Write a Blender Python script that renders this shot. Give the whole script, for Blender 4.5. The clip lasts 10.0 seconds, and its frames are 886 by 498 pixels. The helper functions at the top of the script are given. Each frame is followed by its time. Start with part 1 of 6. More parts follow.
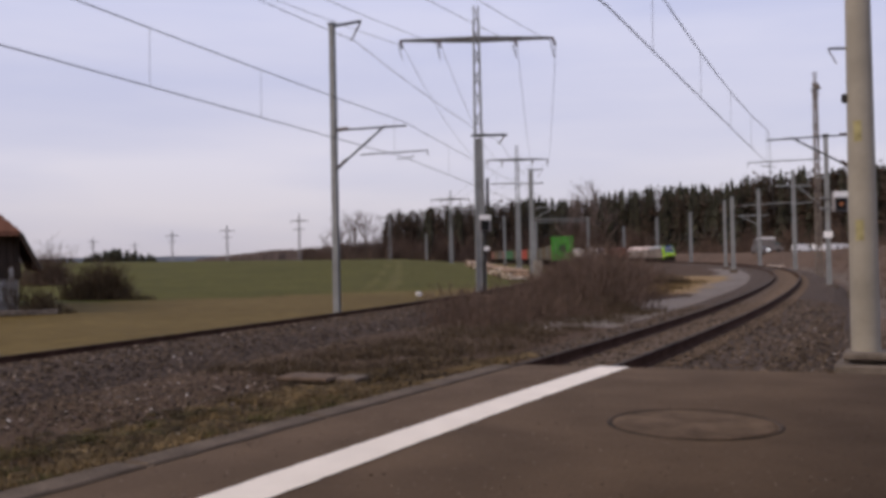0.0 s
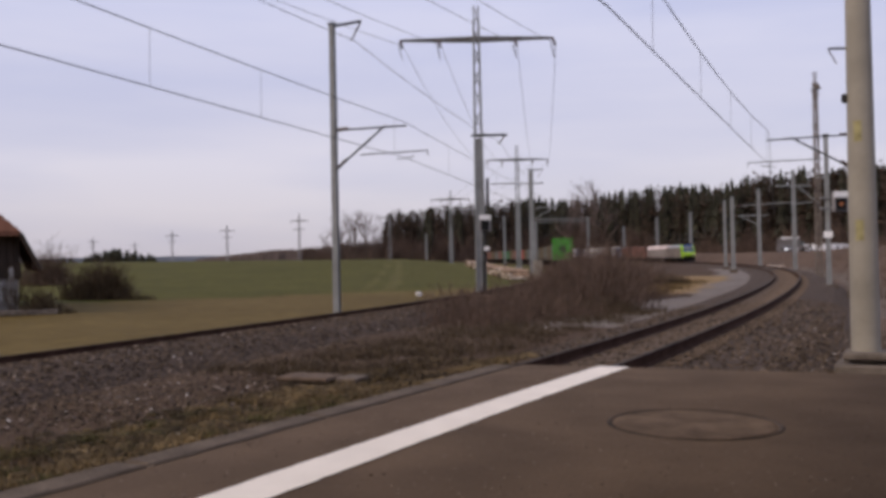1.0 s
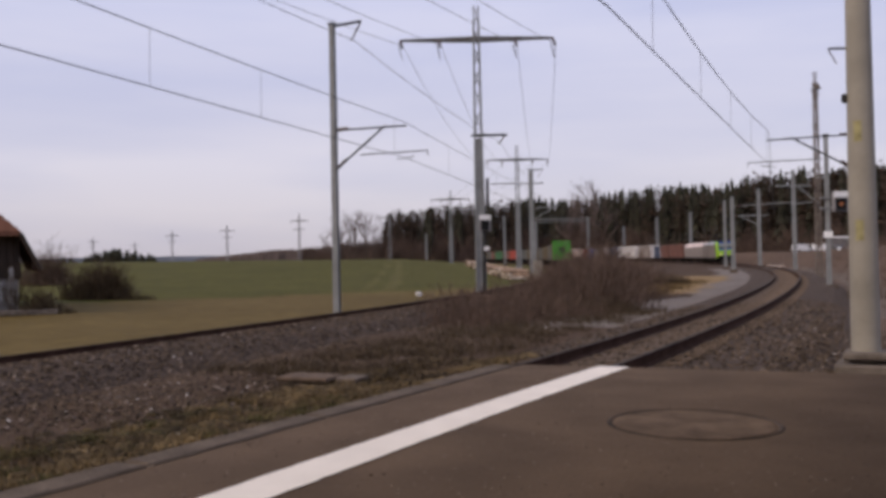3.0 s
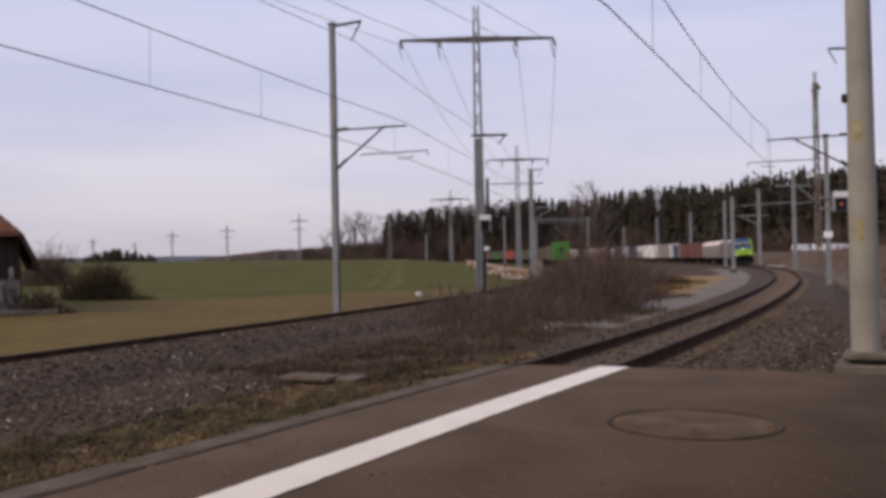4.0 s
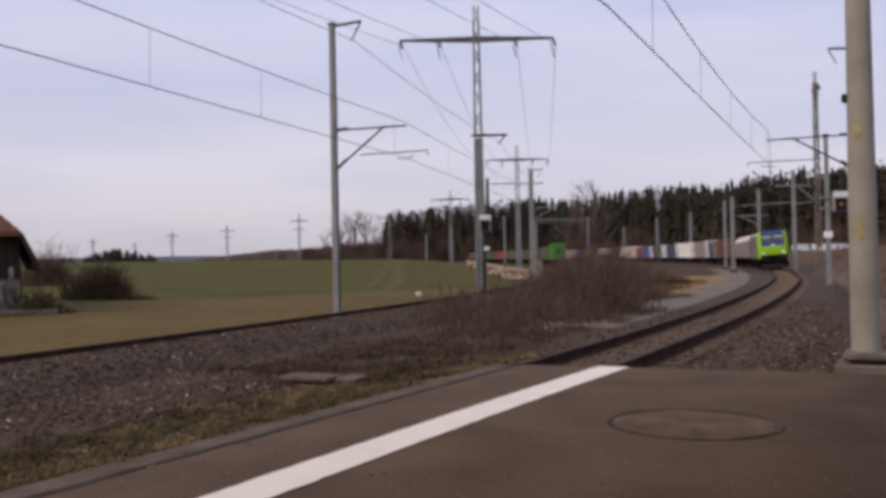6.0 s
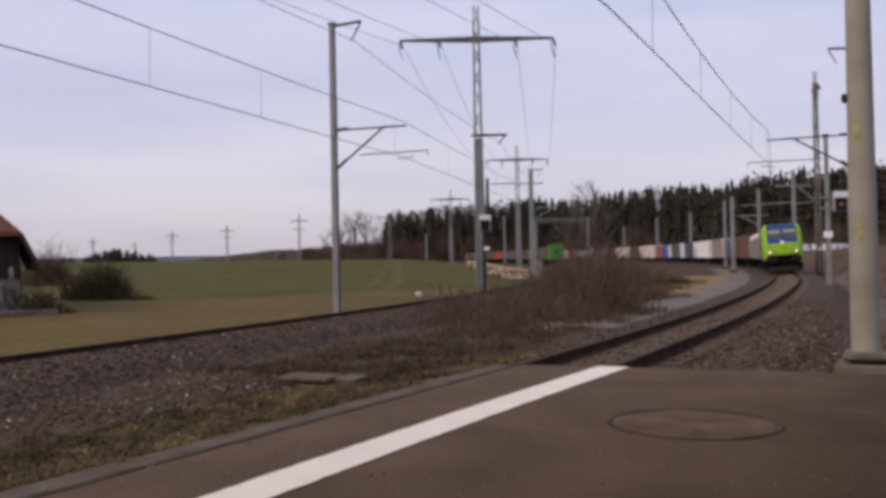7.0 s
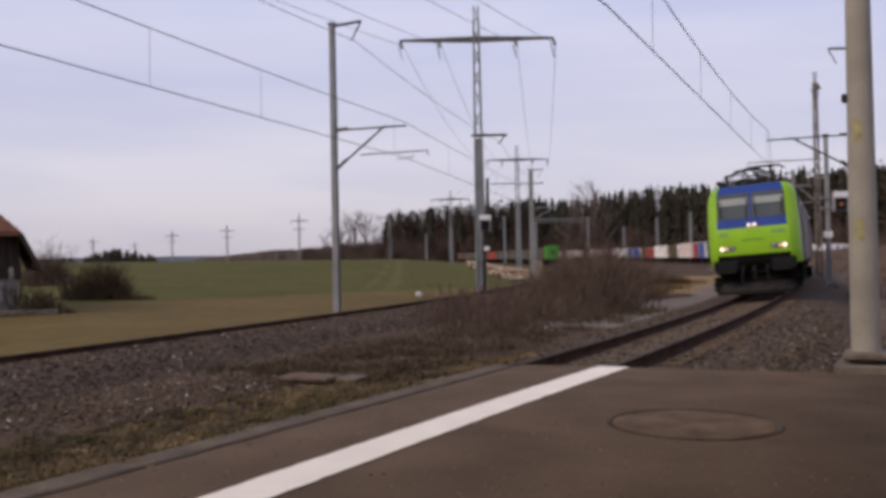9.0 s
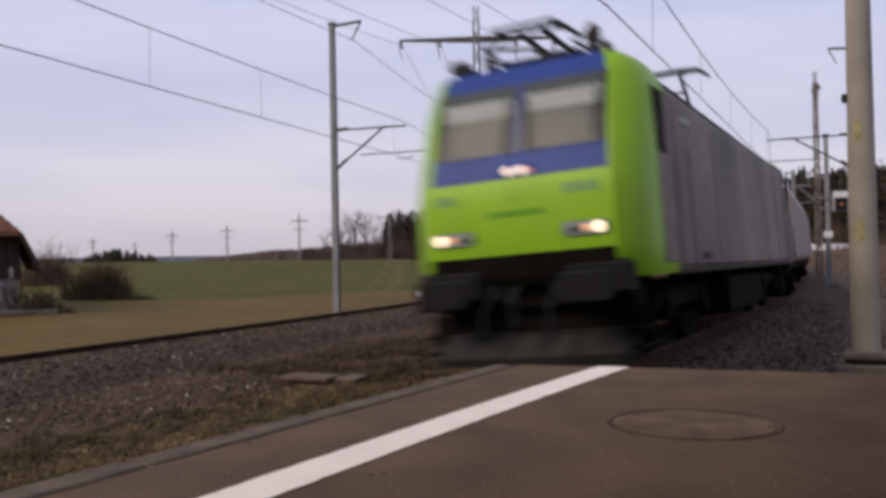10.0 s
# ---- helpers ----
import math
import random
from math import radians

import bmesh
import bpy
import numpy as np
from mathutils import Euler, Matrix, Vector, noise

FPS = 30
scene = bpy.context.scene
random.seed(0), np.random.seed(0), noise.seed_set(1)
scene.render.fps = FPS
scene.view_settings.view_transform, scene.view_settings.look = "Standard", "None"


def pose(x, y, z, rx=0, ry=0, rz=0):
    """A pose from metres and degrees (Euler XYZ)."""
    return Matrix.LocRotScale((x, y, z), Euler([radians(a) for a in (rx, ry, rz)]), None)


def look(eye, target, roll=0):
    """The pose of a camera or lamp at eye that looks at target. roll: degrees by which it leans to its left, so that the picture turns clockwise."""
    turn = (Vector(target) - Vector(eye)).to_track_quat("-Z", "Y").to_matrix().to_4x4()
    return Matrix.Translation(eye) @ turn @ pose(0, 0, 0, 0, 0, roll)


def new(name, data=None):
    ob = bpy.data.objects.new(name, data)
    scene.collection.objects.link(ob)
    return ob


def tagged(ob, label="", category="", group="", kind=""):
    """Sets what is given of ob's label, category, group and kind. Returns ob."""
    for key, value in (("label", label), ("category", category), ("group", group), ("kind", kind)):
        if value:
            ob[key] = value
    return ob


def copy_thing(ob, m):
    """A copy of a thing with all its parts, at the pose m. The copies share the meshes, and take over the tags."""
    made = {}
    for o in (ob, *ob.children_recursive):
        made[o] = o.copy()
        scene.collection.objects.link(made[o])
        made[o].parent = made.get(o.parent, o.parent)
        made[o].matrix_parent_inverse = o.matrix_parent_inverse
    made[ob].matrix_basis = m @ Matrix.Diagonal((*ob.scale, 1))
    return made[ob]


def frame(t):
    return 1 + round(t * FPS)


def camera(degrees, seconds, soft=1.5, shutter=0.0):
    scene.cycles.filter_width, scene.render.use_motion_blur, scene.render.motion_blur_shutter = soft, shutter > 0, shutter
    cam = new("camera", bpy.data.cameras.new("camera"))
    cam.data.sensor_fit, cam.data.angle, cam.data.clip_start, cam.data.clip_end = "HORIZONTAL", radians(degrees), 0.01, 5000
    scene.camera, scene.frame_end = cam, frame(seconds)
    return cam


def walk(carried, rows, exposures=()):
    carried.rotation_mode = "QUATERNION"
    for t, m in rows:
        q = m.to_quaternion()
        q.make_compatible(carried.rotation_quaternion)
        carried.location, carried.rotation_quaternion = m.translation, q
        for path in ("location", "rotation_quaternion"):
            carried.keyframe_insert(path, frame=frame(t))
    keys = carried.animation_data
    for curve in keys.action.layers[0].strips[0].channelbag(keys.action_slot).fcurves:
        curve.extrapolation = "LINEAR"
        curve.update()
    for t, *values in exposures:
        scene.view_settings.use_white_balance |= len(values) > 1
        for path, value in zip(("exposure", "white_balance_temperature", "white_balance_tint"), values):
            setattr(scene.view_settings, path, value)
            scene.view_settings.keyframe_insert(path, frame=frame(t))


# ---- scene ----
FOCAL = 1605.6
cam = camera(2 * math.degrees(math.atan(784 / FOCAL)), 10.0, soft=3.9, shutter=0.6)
CAM_Z = 1.46
CAM_POSE = look((0, 0, CAM_Z), (0, 100, CAM_Z + 1.040), roll=-0.58)
walk(cam, [(0.0, CAM_POSE), (10.0, CAM_POSE)])

# ---- world and light: an overcast late-winter day ----
SUN_EL, SUN_AZ = 38.0, 238.0
world = bpy.data.worlds.new("overcast_sky")
scene.world = world
world.use_nodes = True
wn, wl = world.node_tree.nodes, world.node_tree.links
wn.clear()
w_out = wn.new("ShaderNodeOutputWorld")
w_bg = wn.new("ShaderNodeBackground")
w_sky = wn.new("ShaderNodeTexSky")
w_sky.sky_type = "NISHITA"
w_sky.sun_disc = False
w_sky.sun_elevation, w_sky.sun_rotation = radians(SUN_EL), radians(SUN_AZ)
w_coord = wn.new("ShaderNodeTexCoord")
w_map = wn.new("ShaderNodeMapping")
w_map.inputs["Scale"].default_value = (1.2, 1.2, 7.0)
w_noise = wn.new("ShaderNodeTexNoise")
w_noise.inputs["Scale"].default_value = 1.6
w_noise.inputs["Detail"].default_value = 5.0
w_noise.inputs["Roughness"].default_value = 0.5
w_ramp = wn.new("ShaderNodeValToRGB")
w_ramp.color_ramp.elements[0].position = 0.36
w_ramp.color_ramp.elements[0].color = (0.90, 0.915, 0.96, 1)
w_ramp.color_ramp.elements[1].position = 0.64
w_ramp.color_ramp.elements[1].color = (1.08, 1.06, 1.02, 1)
w_sep = wn.new("ShaderNodeSeparateXYZ")
w_grad = wn.new("ShaderNodeValToRGB")
for pos, c in ((0.02, (6.2, 5.75, 6.5)), (0.10, (6.7, 6.45, 7.7)), (0.28, (6.3, 6.45, 8.6))):
    e = w_grad.color_ramp.elements.new(pos)
    e.color = (*c, 1)
w_grad.color_ramp.elements[0].color = (6.0, 5.5, 6.1, 1)
w_grad.color_ramp.elements[-1].color = (6.2, 6.4, 8.2, 1)
w_cloud = wn.new("ShaderNodeMixRGB")
w_cloud.blend_type = "MULTIPLY"
w_cloud.inputs["Fac"].default_value = 1.0
wl.new(w_coord.outputs["Generated"], w_sep.inputs["Vector"])
wl.new(w_sep.outputs["Z"], w_grad.inputs["Fac"])
wl.new(w_grad.outputs["Color"], w_cloud.inputs["Color1"])
wl.new(w_ramp.outputs["Color"], w_cloud.inputs["Color2"])
w_mix = wn.new("ShaderNodeMixRGB")
w_mix.inputs["Fac"].default_value = 0.9
wl.new(w_coord.outputs["Generated"], w_map.inputs["Vector"])
wl.new(w_map.outputs["Vector"], w_noise.inputs["Vector"])
wl.new(w_noise.outputs["Fac"], w_ramp.inputs["Fac"])
wl.new(w_sky.outputs["Color"], w_mix.inputs["Color1"])
wl.new(w_cloud.outputs["Color"], w_mix.inputs["Color2"])
wl.new(w_mix.outputs["Color"], w_bg.inputs["Color"])
w_bg.inputs["Strength"].default_value = 0.103
wl.new(w_bg.outputs["Background"], w_out.inputs["Surface"])

sun_data = bpy.data.lights.new("sun", "SUN")
sun_data.energy, sun_data.angle, sun_data.color = 2.0, radians(20), (1.0, 0.80, 0.58)
sun = new("sun", sun_data)
sun.matrix_world = look((math.sin(radians(SUN_AZ)) * 50, math.cos(radians(SUN_AZ)) * 50, 50 * math.tan(radians(SUN_EL))), (0, 0, 0))
scene.view_settings.exposure = 0.0


# ---- materials ----
def mat(name, color, rough=0.7, metal=0.0, var=0.25, scale=6.0, fine=60.0, bump=0.15, second=None, spec=0.15, rand=0.0, stretch=(1, 1, 1), bump_m=0.01):
    """A surface with stains at one scale, grain at another, and fine relief."""
    m = bpy.data.materials.new(name)
    m.use_nodes = True
    n, l = m.node_tree.nodes, m.node_tree.links
    b = n["Principled BSDF"]
    b.inputs["Roughness"].default_value = rough
    b.inputs["Metallic"].default_value = metal
    b.inputs["Specular IOR Level"].default_value = spec
    co = n.new("ShaderNodeTexCoord")
    mp = n.new("ShaderNodeMapping")
    mp.inputs["Scale"].default_value = stretch
    l.new(co.outputs["Object"], mp.inputs["Vector"])
    n1, n2 = n.new("ShaderNodeTexNoise"), n.new("ShaderNodeTexNoise")
    n1.inputs["Scale"].default_value, n1.inputs["Detail"].default_value = scale, 4
    n2.inputs["Scale"].default_value, n2.inputs["Detail"].default_value = fine, 3
    l.new(mp.outputs["Vector"], n1.inputs["Vector"])
    l.new(mp.outputs["Vector"], n2.inputs["Vector"])
    dark = tuple(c * (1 - var) for c in color)
    light = second or tuple(min(1, c * (1 + var * 0.8)) for c in color)
    r1 = n.new("ShaderNodeValToRGB")
    r1.color_ramp.elements[0].position, r1.color_ramp.elements[1].position = 0.32, 0.68
    r1.color_ramp.elements[0].color, r1.color_ramp.elements[1].color = (*dark, 1), (*light, 1)
    l.new(n1.outputs["Fac"], r1.inputs["Fac"])
    mx = n.new("ShaderNodeMixRGB")
    mx.blend_type = "OVERLAY"
    mx.inputs["Fac"].default_value = min(1, var * 1.6)
    l.new(r1.outputs["Color"], mx.inputs["Color1"])
    l.new(n2.outputs["Fac"], mx.inputs["Color2"])
    last = mx
    if rand:
        oi = n.new("ShaderNodeNewGeometry")
        hs = n.new("ShaderNodeHueSaturation")
        mr = n.new("ShaderNodeMapRange")
        mr.inputs["To Min"].default_value, mr.inputs["To Max"].default_value = 1 - rand, 1 + rand
        l.new(oi.outputs["Random Per Island"], mr.inputs["Value"])
        l.new(mr.outputs["Result"], hs.inputs["Value"])
        l.new(mx.outputs["Color"], hs.inputs["Color"])
        last = hs
    l.new(last.outputs["Color"], b.inputs["Base Color"])
    if bump:
        bp = n.new("ShaderNodeBump")
        bp.inputs["Strength"].default_value, bp.inputs["Distance"].default_value = bump, bump_m
        l.new(n2.outputs["Fac"], bp.inputs["Height"])
        l.new(bp.outputs["Normal"], b.inputs["Normal"])
    return m


def glow(name, color, strength):
    m = bpy.data.materials.new(name)
    m.use_nodes = True
    b = m.node_tree.nodes["Principled BSDF"]
    b.inputs["Base Color"].default_value = (*color, 1)
    b.inputs["Emission Color"].default_value = (*color, 1)
    b.inputs["Emission Strength"].default_value = strength
    return m


M_ASPHALT = mat("worn_asphalt", (0.120, 0.083, 0.057), 0.95, var=0.20, scale=2.4, fine=70, bump=0.6, bump_m=0.006)
M_KERB = mat("kerb_concrete", (0.118, 0.092, 0.072), 0.9, var=0.4, scale=4, fine=90, bump=0.3)
M_SEAM = mat("dirty_joint", (0.050, 0.037, 0.028), 0.95, var=0.3, scale=5, fine=80)
M_LINE = mat("white_road_paint", (0.90, 0.84, 0.78), 0.7, var=0.05, scale=5, fine=120, bump=0.2, bump_m=0.003)
M_COVER = mat("manhole_concrete", (0.138, 0.096, 0.066), 0.9, var=0.4, scale=6, fine=150, bump=0.4)
M_COVERRING = mat("manhole_iron", (0.06, 0.045, 0.036), 0.85, 0.0, var=0.75, scale=5, fine=90)
M_CONC = mat("mast_concrete", (0.29, 0.265, 0.225), 0.85, var=0.16, scale=1.5, fine=60, bump=0.15)
M_GALV = mat("galvanised_steel", (0.212, 0.220, 0.228), 0.6, 0.15, var=0.18, scale=1.2, fine=40, bump=0.1)
M_DARKSTEEL = mat("dark_weathered_steel", (0.038, 0.037, 0.038), 0.7, 0.0, var=0.25, scale=3, fine=50)
M_LATTICE = mat("brown_lattice_steel", (0.17, 0.145, 0.13), 0.7, 0.2, var=0.25, scale=2, fine=40)
M_WIRE = mat("copper_wire", (0.075, 0.075, 0.085), 0.6, 0.3, var=0.1, bump=0)
M_INSUL = mat("brown_porcelain", (0.06, 0.035, 0.028), 0.3, var=0.1, bump=0)
M_RAIL = mat("rusty_rail", (0.058, 0.034, 0.026), 0.95, 0.0, spec=0.02, var=0.3, scale=3, fine=60)
M_RAILHEAD = mat("worn_rail_head", (0.045, 0.034, 0.028), 0.8, 0.0, var=0.2, scale=3, fine=60)
M_SLEEPER = mat("grey_sleeper", (0.11, 0.078, 0.056), 0.9, var=0.3, scale=6, fine=60)
M_BALLAST = mat("ballast_bed", (0.080, 0.058, 0.045), 0.95, var=0.5, scale=9, fine=26, bump=1.0, bump_m=0.05)
M_STONE = mat("ballast_stone", (0.092, 0.067, 0.048), 0.95, var=0.3, scale=0.9, fine=60, rand=0.7)
M_GREYSTONE = mat("grey_ballast_stone", (0.165, 0.132, 0.110), 0.95, var=0.25, scale=9, fine=60, rand=0.6)
M_TWIG = mat("reddish_brown_twig", (0.108, 0.074, 0.057), 0.9, var=0.25, scale=2, fine=20, bump=0, rand=0.35)
M_UNDERWOOD = mat("brown_underwood", (0.098, 0.068, 0.056), 0.95, var=0.3, scale=0.06, fine=2, bump=0, rand=0.4)
M_OLIVETWIG = mat("olive_brown_twig", (0.075, 0.054, 0.034), 0.9, var=0.25, scale=2, fine=20, bump=0, rand=0.35)
M_BARK = mat("grey_bark", (0.09, 0.07, 0.06), 0.95, var=0.3, scale=3, fine=30)
M_CONIFER = mat("spruce_needles", (0.037, 0.036, 0.025), 0.9, var=0.4, scale=0.3, fine=6, bump=0, rand=0.45)
M_PINE = mat("pine_needles", (0.048, 0.038, 0.027), 0.9, var=0.45, scale=0.12, fine=5, bump=0, rand=0.5, second=(0.072, 0.046, 0.034))
M_BARETREE = mat("bare_branches", (0.15, 0.115, 0.105), 0.95, var=0.2, scale=1, fine=10, bump=0, rand=0.3)
M_DRYGRASS = mat("dry_winter_grass", (0.135, 0.094, 0.046), 0.95, var=0.6, scale=1.6, fine=20, bump=0, rand=0.45)
M_GREENWEED = mat("olive_weeds", (0.078, 0.068, 0.026), 0.95, var=0.65, scale=1.8, fine=20, bump=0, rand=0.45)
M_MOSS = mat("matted_moss", (0.048, 0.040, 0.018), 0.95, var=0.7, scale=1.5, fine=40, bump=0.9, bump_m=0.02, rand=0.6, second=(0.135, 0.096, 0.050))
M_WOOD = mat("dark_barn_boards", (0.055, 0.042, 0.036), 0.9, var=0.35, scale=2, fine=30, stretch=(6, 6, 0.6))
M_TILES = mat("red_roof_tiles", (0.15, 0.068, 0.045), 0.85, var=0.3, scale=2, fine=12, bump=0.5, bump_m=0.03)
M_PLASTER = mat("old_plaster", (0.33, 0.32, 0.32), 0.9, var=0.25, scale=1.5, fine=30)
M_BOARDS = mat("pale_sawn_boards", (0.52, 0.44, 0.36), 0.85, var=0.2, scale=2, fine=30)
M_LOGTAN = mat("tan_log_bark", (0.30, 0.21, 0.15), 0.9, var=0.35, scale=2, fine=30)
M_GREEN = mat("lime_green_paint", (0.245, 0.455, 0.018), 0.38, var=0.07, scale=1.5, fine=20, bump=0.02, spec=0.2)
M_BLUE = mat("blue_paint", (0.024, 0.055, 0.25), 0.4, var=0.1, scale=1.5, fine=20, bump=0.02, spec=0.12)
M_SILVER = mat("silver_grey_paint", (0.180, 0.150, 0.133), 0.62, 0.0, var=0.34, scale=0.45, fine=7, bump=0.02, stretch=(1, 1, 0.6))
# roof grey made paler and bluer, sky light from above put into its colour
M_ROOF = mat("roof_grey", (0.40, 0.425, 0.45), 0.7, 0.1, var=0.25, scale=1.5, fine=20)
# grimy underframe black, also painted on where the nose's recess is dark
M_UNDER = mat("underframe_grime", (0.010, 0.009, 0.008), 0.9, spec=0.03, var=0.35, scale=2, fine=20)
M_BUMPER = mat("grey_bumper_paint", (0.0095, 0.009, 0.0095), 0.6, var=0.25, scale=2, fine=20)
M_PLOUGH = mat("plough_steel", (0.022, 0.020, 0.019), 0.6, 0.1, var=0.25, scale=2, fine=20)
M_BLACK = mat("black_rubber", (0.012, 0.012, 0.013), 0.6, var=0.2, bump=0)
M_GLASS = mat("dark_cab_glass", (0.080, 0.092, 0.097), 0.12, var=0.15, scale=1, bump=0, spec=0.07)
# pale colour for the sky's reflection in the screens, and for an unlit lens
M_SKYBAND_LENS = mat("pale_cab_blind", (0.26, 0.29, 0.285), 0.4, var=0.12, scale=1.5, fine=10, bump=0, spec=0.25)
M_LAMP = glow("headlamp_glow", (1.0, 0.80, 0.56), 1.35)
M_AMBER = glow("second_lamp_glow", (0.9, 0.50, 0.28), 0.5)
M_TAILLENS = glow("red_lens", (0.65, 0.22, 0.16), 0.35)
M_REFLECTOR = mat("lamp_reflector", (0.30, 0.32, 0.30), 0.3, 0.6, var=0.3, scale=14, bump=0)
M_CARLAMP = glow("car_headlight", (0.9, 0.95, 1.0), 3.0)
M_PANTO = mat("black_roof_gear", (0.018, 0.017, 0.018), 0.6, 0.1, var=0.3, scale=3, fine=30)
M_SIDEGLASS = mat("dark_side_glass", (0.018, 0.018, 0.020), 0.8, var=0.1, bump=0, spec=0.02)
M_LAMPTOP = glow("top_lamp_glow", (1.0, 0.82, 0.68), 0.8)
M_REDLAMP = glow("signal_lamp", (0.35, 0.12, 0.04), 0.04)
M_EMBLEM = mat("darker_green_print", (0.14, 0.34, 0.03), 0.4, var=0.1, bump=0)
M_EMBLEMDARK = mat("dark_green_print", (0.02, 0.09, 0.03), 0.6, var=0.1, bump=0)
M_FOOTING = mat("weathered_footing", (0.15, 0.125, 0.105), 0.9, var=0.3, scale=4, fine=50)
M_WASHED = mat("washed_blue_print", (0.10, 0.22, 0.13), 0.4, var=0.1, bump=0)
M_ARM = mat("grey_arm_steel", (0.11, 0.105, 0.10), 0.65, 0.1, var=0.2, scale=2, fine=40)
# lighter grey puts distance haze into the far pylons; also the signal housing's grey
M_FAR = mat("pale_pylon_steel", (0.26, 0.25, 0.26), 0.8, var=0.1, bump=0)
M_WHITESTONE = mat("pale_stone", (0.50, 0.47, 0.44), 0.9, var=0.2, bump=0)
M_WHITE = mat("white_paint", (0.72, 0.72, 0.74), 0.5, var=0.08, scale=2, fine=20, bump=0.02)
M_SIGNALBLACK = mat("signal_black", (0.012, 0.012, 0.013), 0.6, bump=0)
M_YELLOW = mat("faded_yellow_paint", (0.31, 0.275, 0.14), 0.8, var=0.25, scale=8, fine=60)
M_LORRY = mat("dusty_grey_tarpaulin", (0.13, 0.12, 0.125), 0.8, var=0.2, scale=1, fine=8)
M_TRAINGREEN = mat("grass_green_container", (0.055, 0.25, 0.032), 0.6, var=0.12, scale=1, fine=12, bump=0.05)


# ---- mesh helpers ----
class Geo:
    def __init__(self):
        self.v, self.f = [], []

    def add(self, verts, faces):
        o = len(self.v)
        self.v.extend([tuple(p) for p in verts])
        self.f.extend([tuple(i + o for i in q) for q in faces])
        return self

    def box(self, c, s, rz=0.0, ch=0.0):
        """A box round c of size s; ch chamfers its upright and long edges."""
        hx, hy, hz = s[0] / 2, s[1] / 2, s[2] / 2
        k = min(ch, hx * 0.9, hy * 0.9, hz * 0.9)
        ca, sa = math.cos(rz), math.sin(rz)

        def put(x, y, z):
            return (c[0] + x * ca - y * sa, c[1] + x * sa + y * ca, c[2] + z)
        if k <= 0:
            vs = [put(x, y, z) for z in (-hz, hz) for x, y in ((-hx, -hy), (hx, -hy), (hx, hy), (-hx, hy))]
            return self.add(vs, [(3, 2, 1, 0), (4, 5, 6, 7), (0, 1, 5, 4), (1, 2, 6, 5), (2, 3, 7, 6), (3, 0, 4, 7)])
        rings = []
        for z, d in ((-hz, k), (-hz + k, 0), (hz - k, 0), (hz, k)):
            a, b = hx - d, hy - d
            e = k * (0.6 if d == 0 else 0.4)
            rings.append([put(x, y, z) for x, y in ((-a + e, -b), (a - e, -b), (a, -b + e), (a, b - e), (a - e, b), (-a + e, b), (-a, b - e), (-a, -b + e))])
        return self.loft(rings)

    def loft(self, rings, caps=True, closed=True):
        n = len(rings[0])
        vs = [p for r in rings for p in r]
        fs = []
        for i in range(len(rings) - 1):
            for j in range(n if closed else n - 1):
                a, b = i * n + j, i * n + (j + 1) % n
                fs.append((a, b, b + n, a + n))
        if caps:
            fs.append(tuple(range(n - 1, -1, -1)))
            fs.append(tuple(range((len(rings) - 1) * n, len(rings) * n)))
        return self.add(vs, fs)

    def tube(self, pts, r, n=6, r2=None):
        pts = [Vector(p) for p in pts]
        rings = []
        for i, p in enumerate(pts):
            d = (pts[min(i + 1, len(pts) - 1)] - pts[max(i - 1, 0)]).normalized()
            a = d.cross(Vector((0, 0, 1)) if abs(d.z) < 0.95 else Vector((1, 0, 0))).normalized()
            b = d.cross(a)
            k = i / max(1, len(pts) - 1)
            q = r if r2 is None else r + (r2 - r) * k
            rings.append([p + (a * math.cos(2 * math.pi * j / n) + b * math.sin(2 * math.pi * j / n)) * q for j in range(n)])
        return self.loft(rings)

    def quad(self, a, b, c, d):
        return self.add((a, b, c, d), [(0, 1, 2, 3)])

    def mesh(self, name, material, smooth=False):
        me = bpy.data.meshes.new(name)
        me.from_pydata(self.v, [], self.f)
        me.materials.append(material)
        if smooth:
            me.polygons.foreach_set("use_smooth", [True] * len(me.polygons))
            me.set_sharp_from_angle(angle=radians(35))
        me.update()
        return me


def part(name, geo, material, parent, label="", smooth=False, local=None):
    ob = new(name, geo.mesh(name, material, smooth))
    ob.parent = parent
    if local is not None:
        ob.matrix_basis = local
    if label:
        ob["label"] = label
    return ob


def thing(name, label, category, m=None, group="", kind=""):
    ob = new(name)
    ob.empty_display_size = 0.3
    if m is not None:
        ob.matrix_basis = m
    return tagged(ob, label, category, group, kind)


def solid(name, geo, material, label, category="", kind="", group="", smooth=False):
    return tagged(new(name, geo.mesh(name, material, smooth)), label, category, group, kind)


# ---- the plan: two curving tracks ----
GZ = np.array([-60, 0, 15, 30, 45, 60, 90, 145, 190, 260, 340, 460, 640.0])
GS = np.array([0.72, 0.554, 0.507, 0.445, 0.416, 0.375, 0.310, 0.189, 0.100, -0.05, -0.13, -0.26, -0.44])
LZ = np.array([-60, 0, 15, 30, 40, 55, 80, 103, 140, 178, 240, 330, 460, 640.0])
LS = np.array([0.46, 0.43, 0.385, 0.335, 0.295, 0.235, 0.165, 0.138, 0.11, 0.07, -0.01, -0.11, -0.24, -0.42])


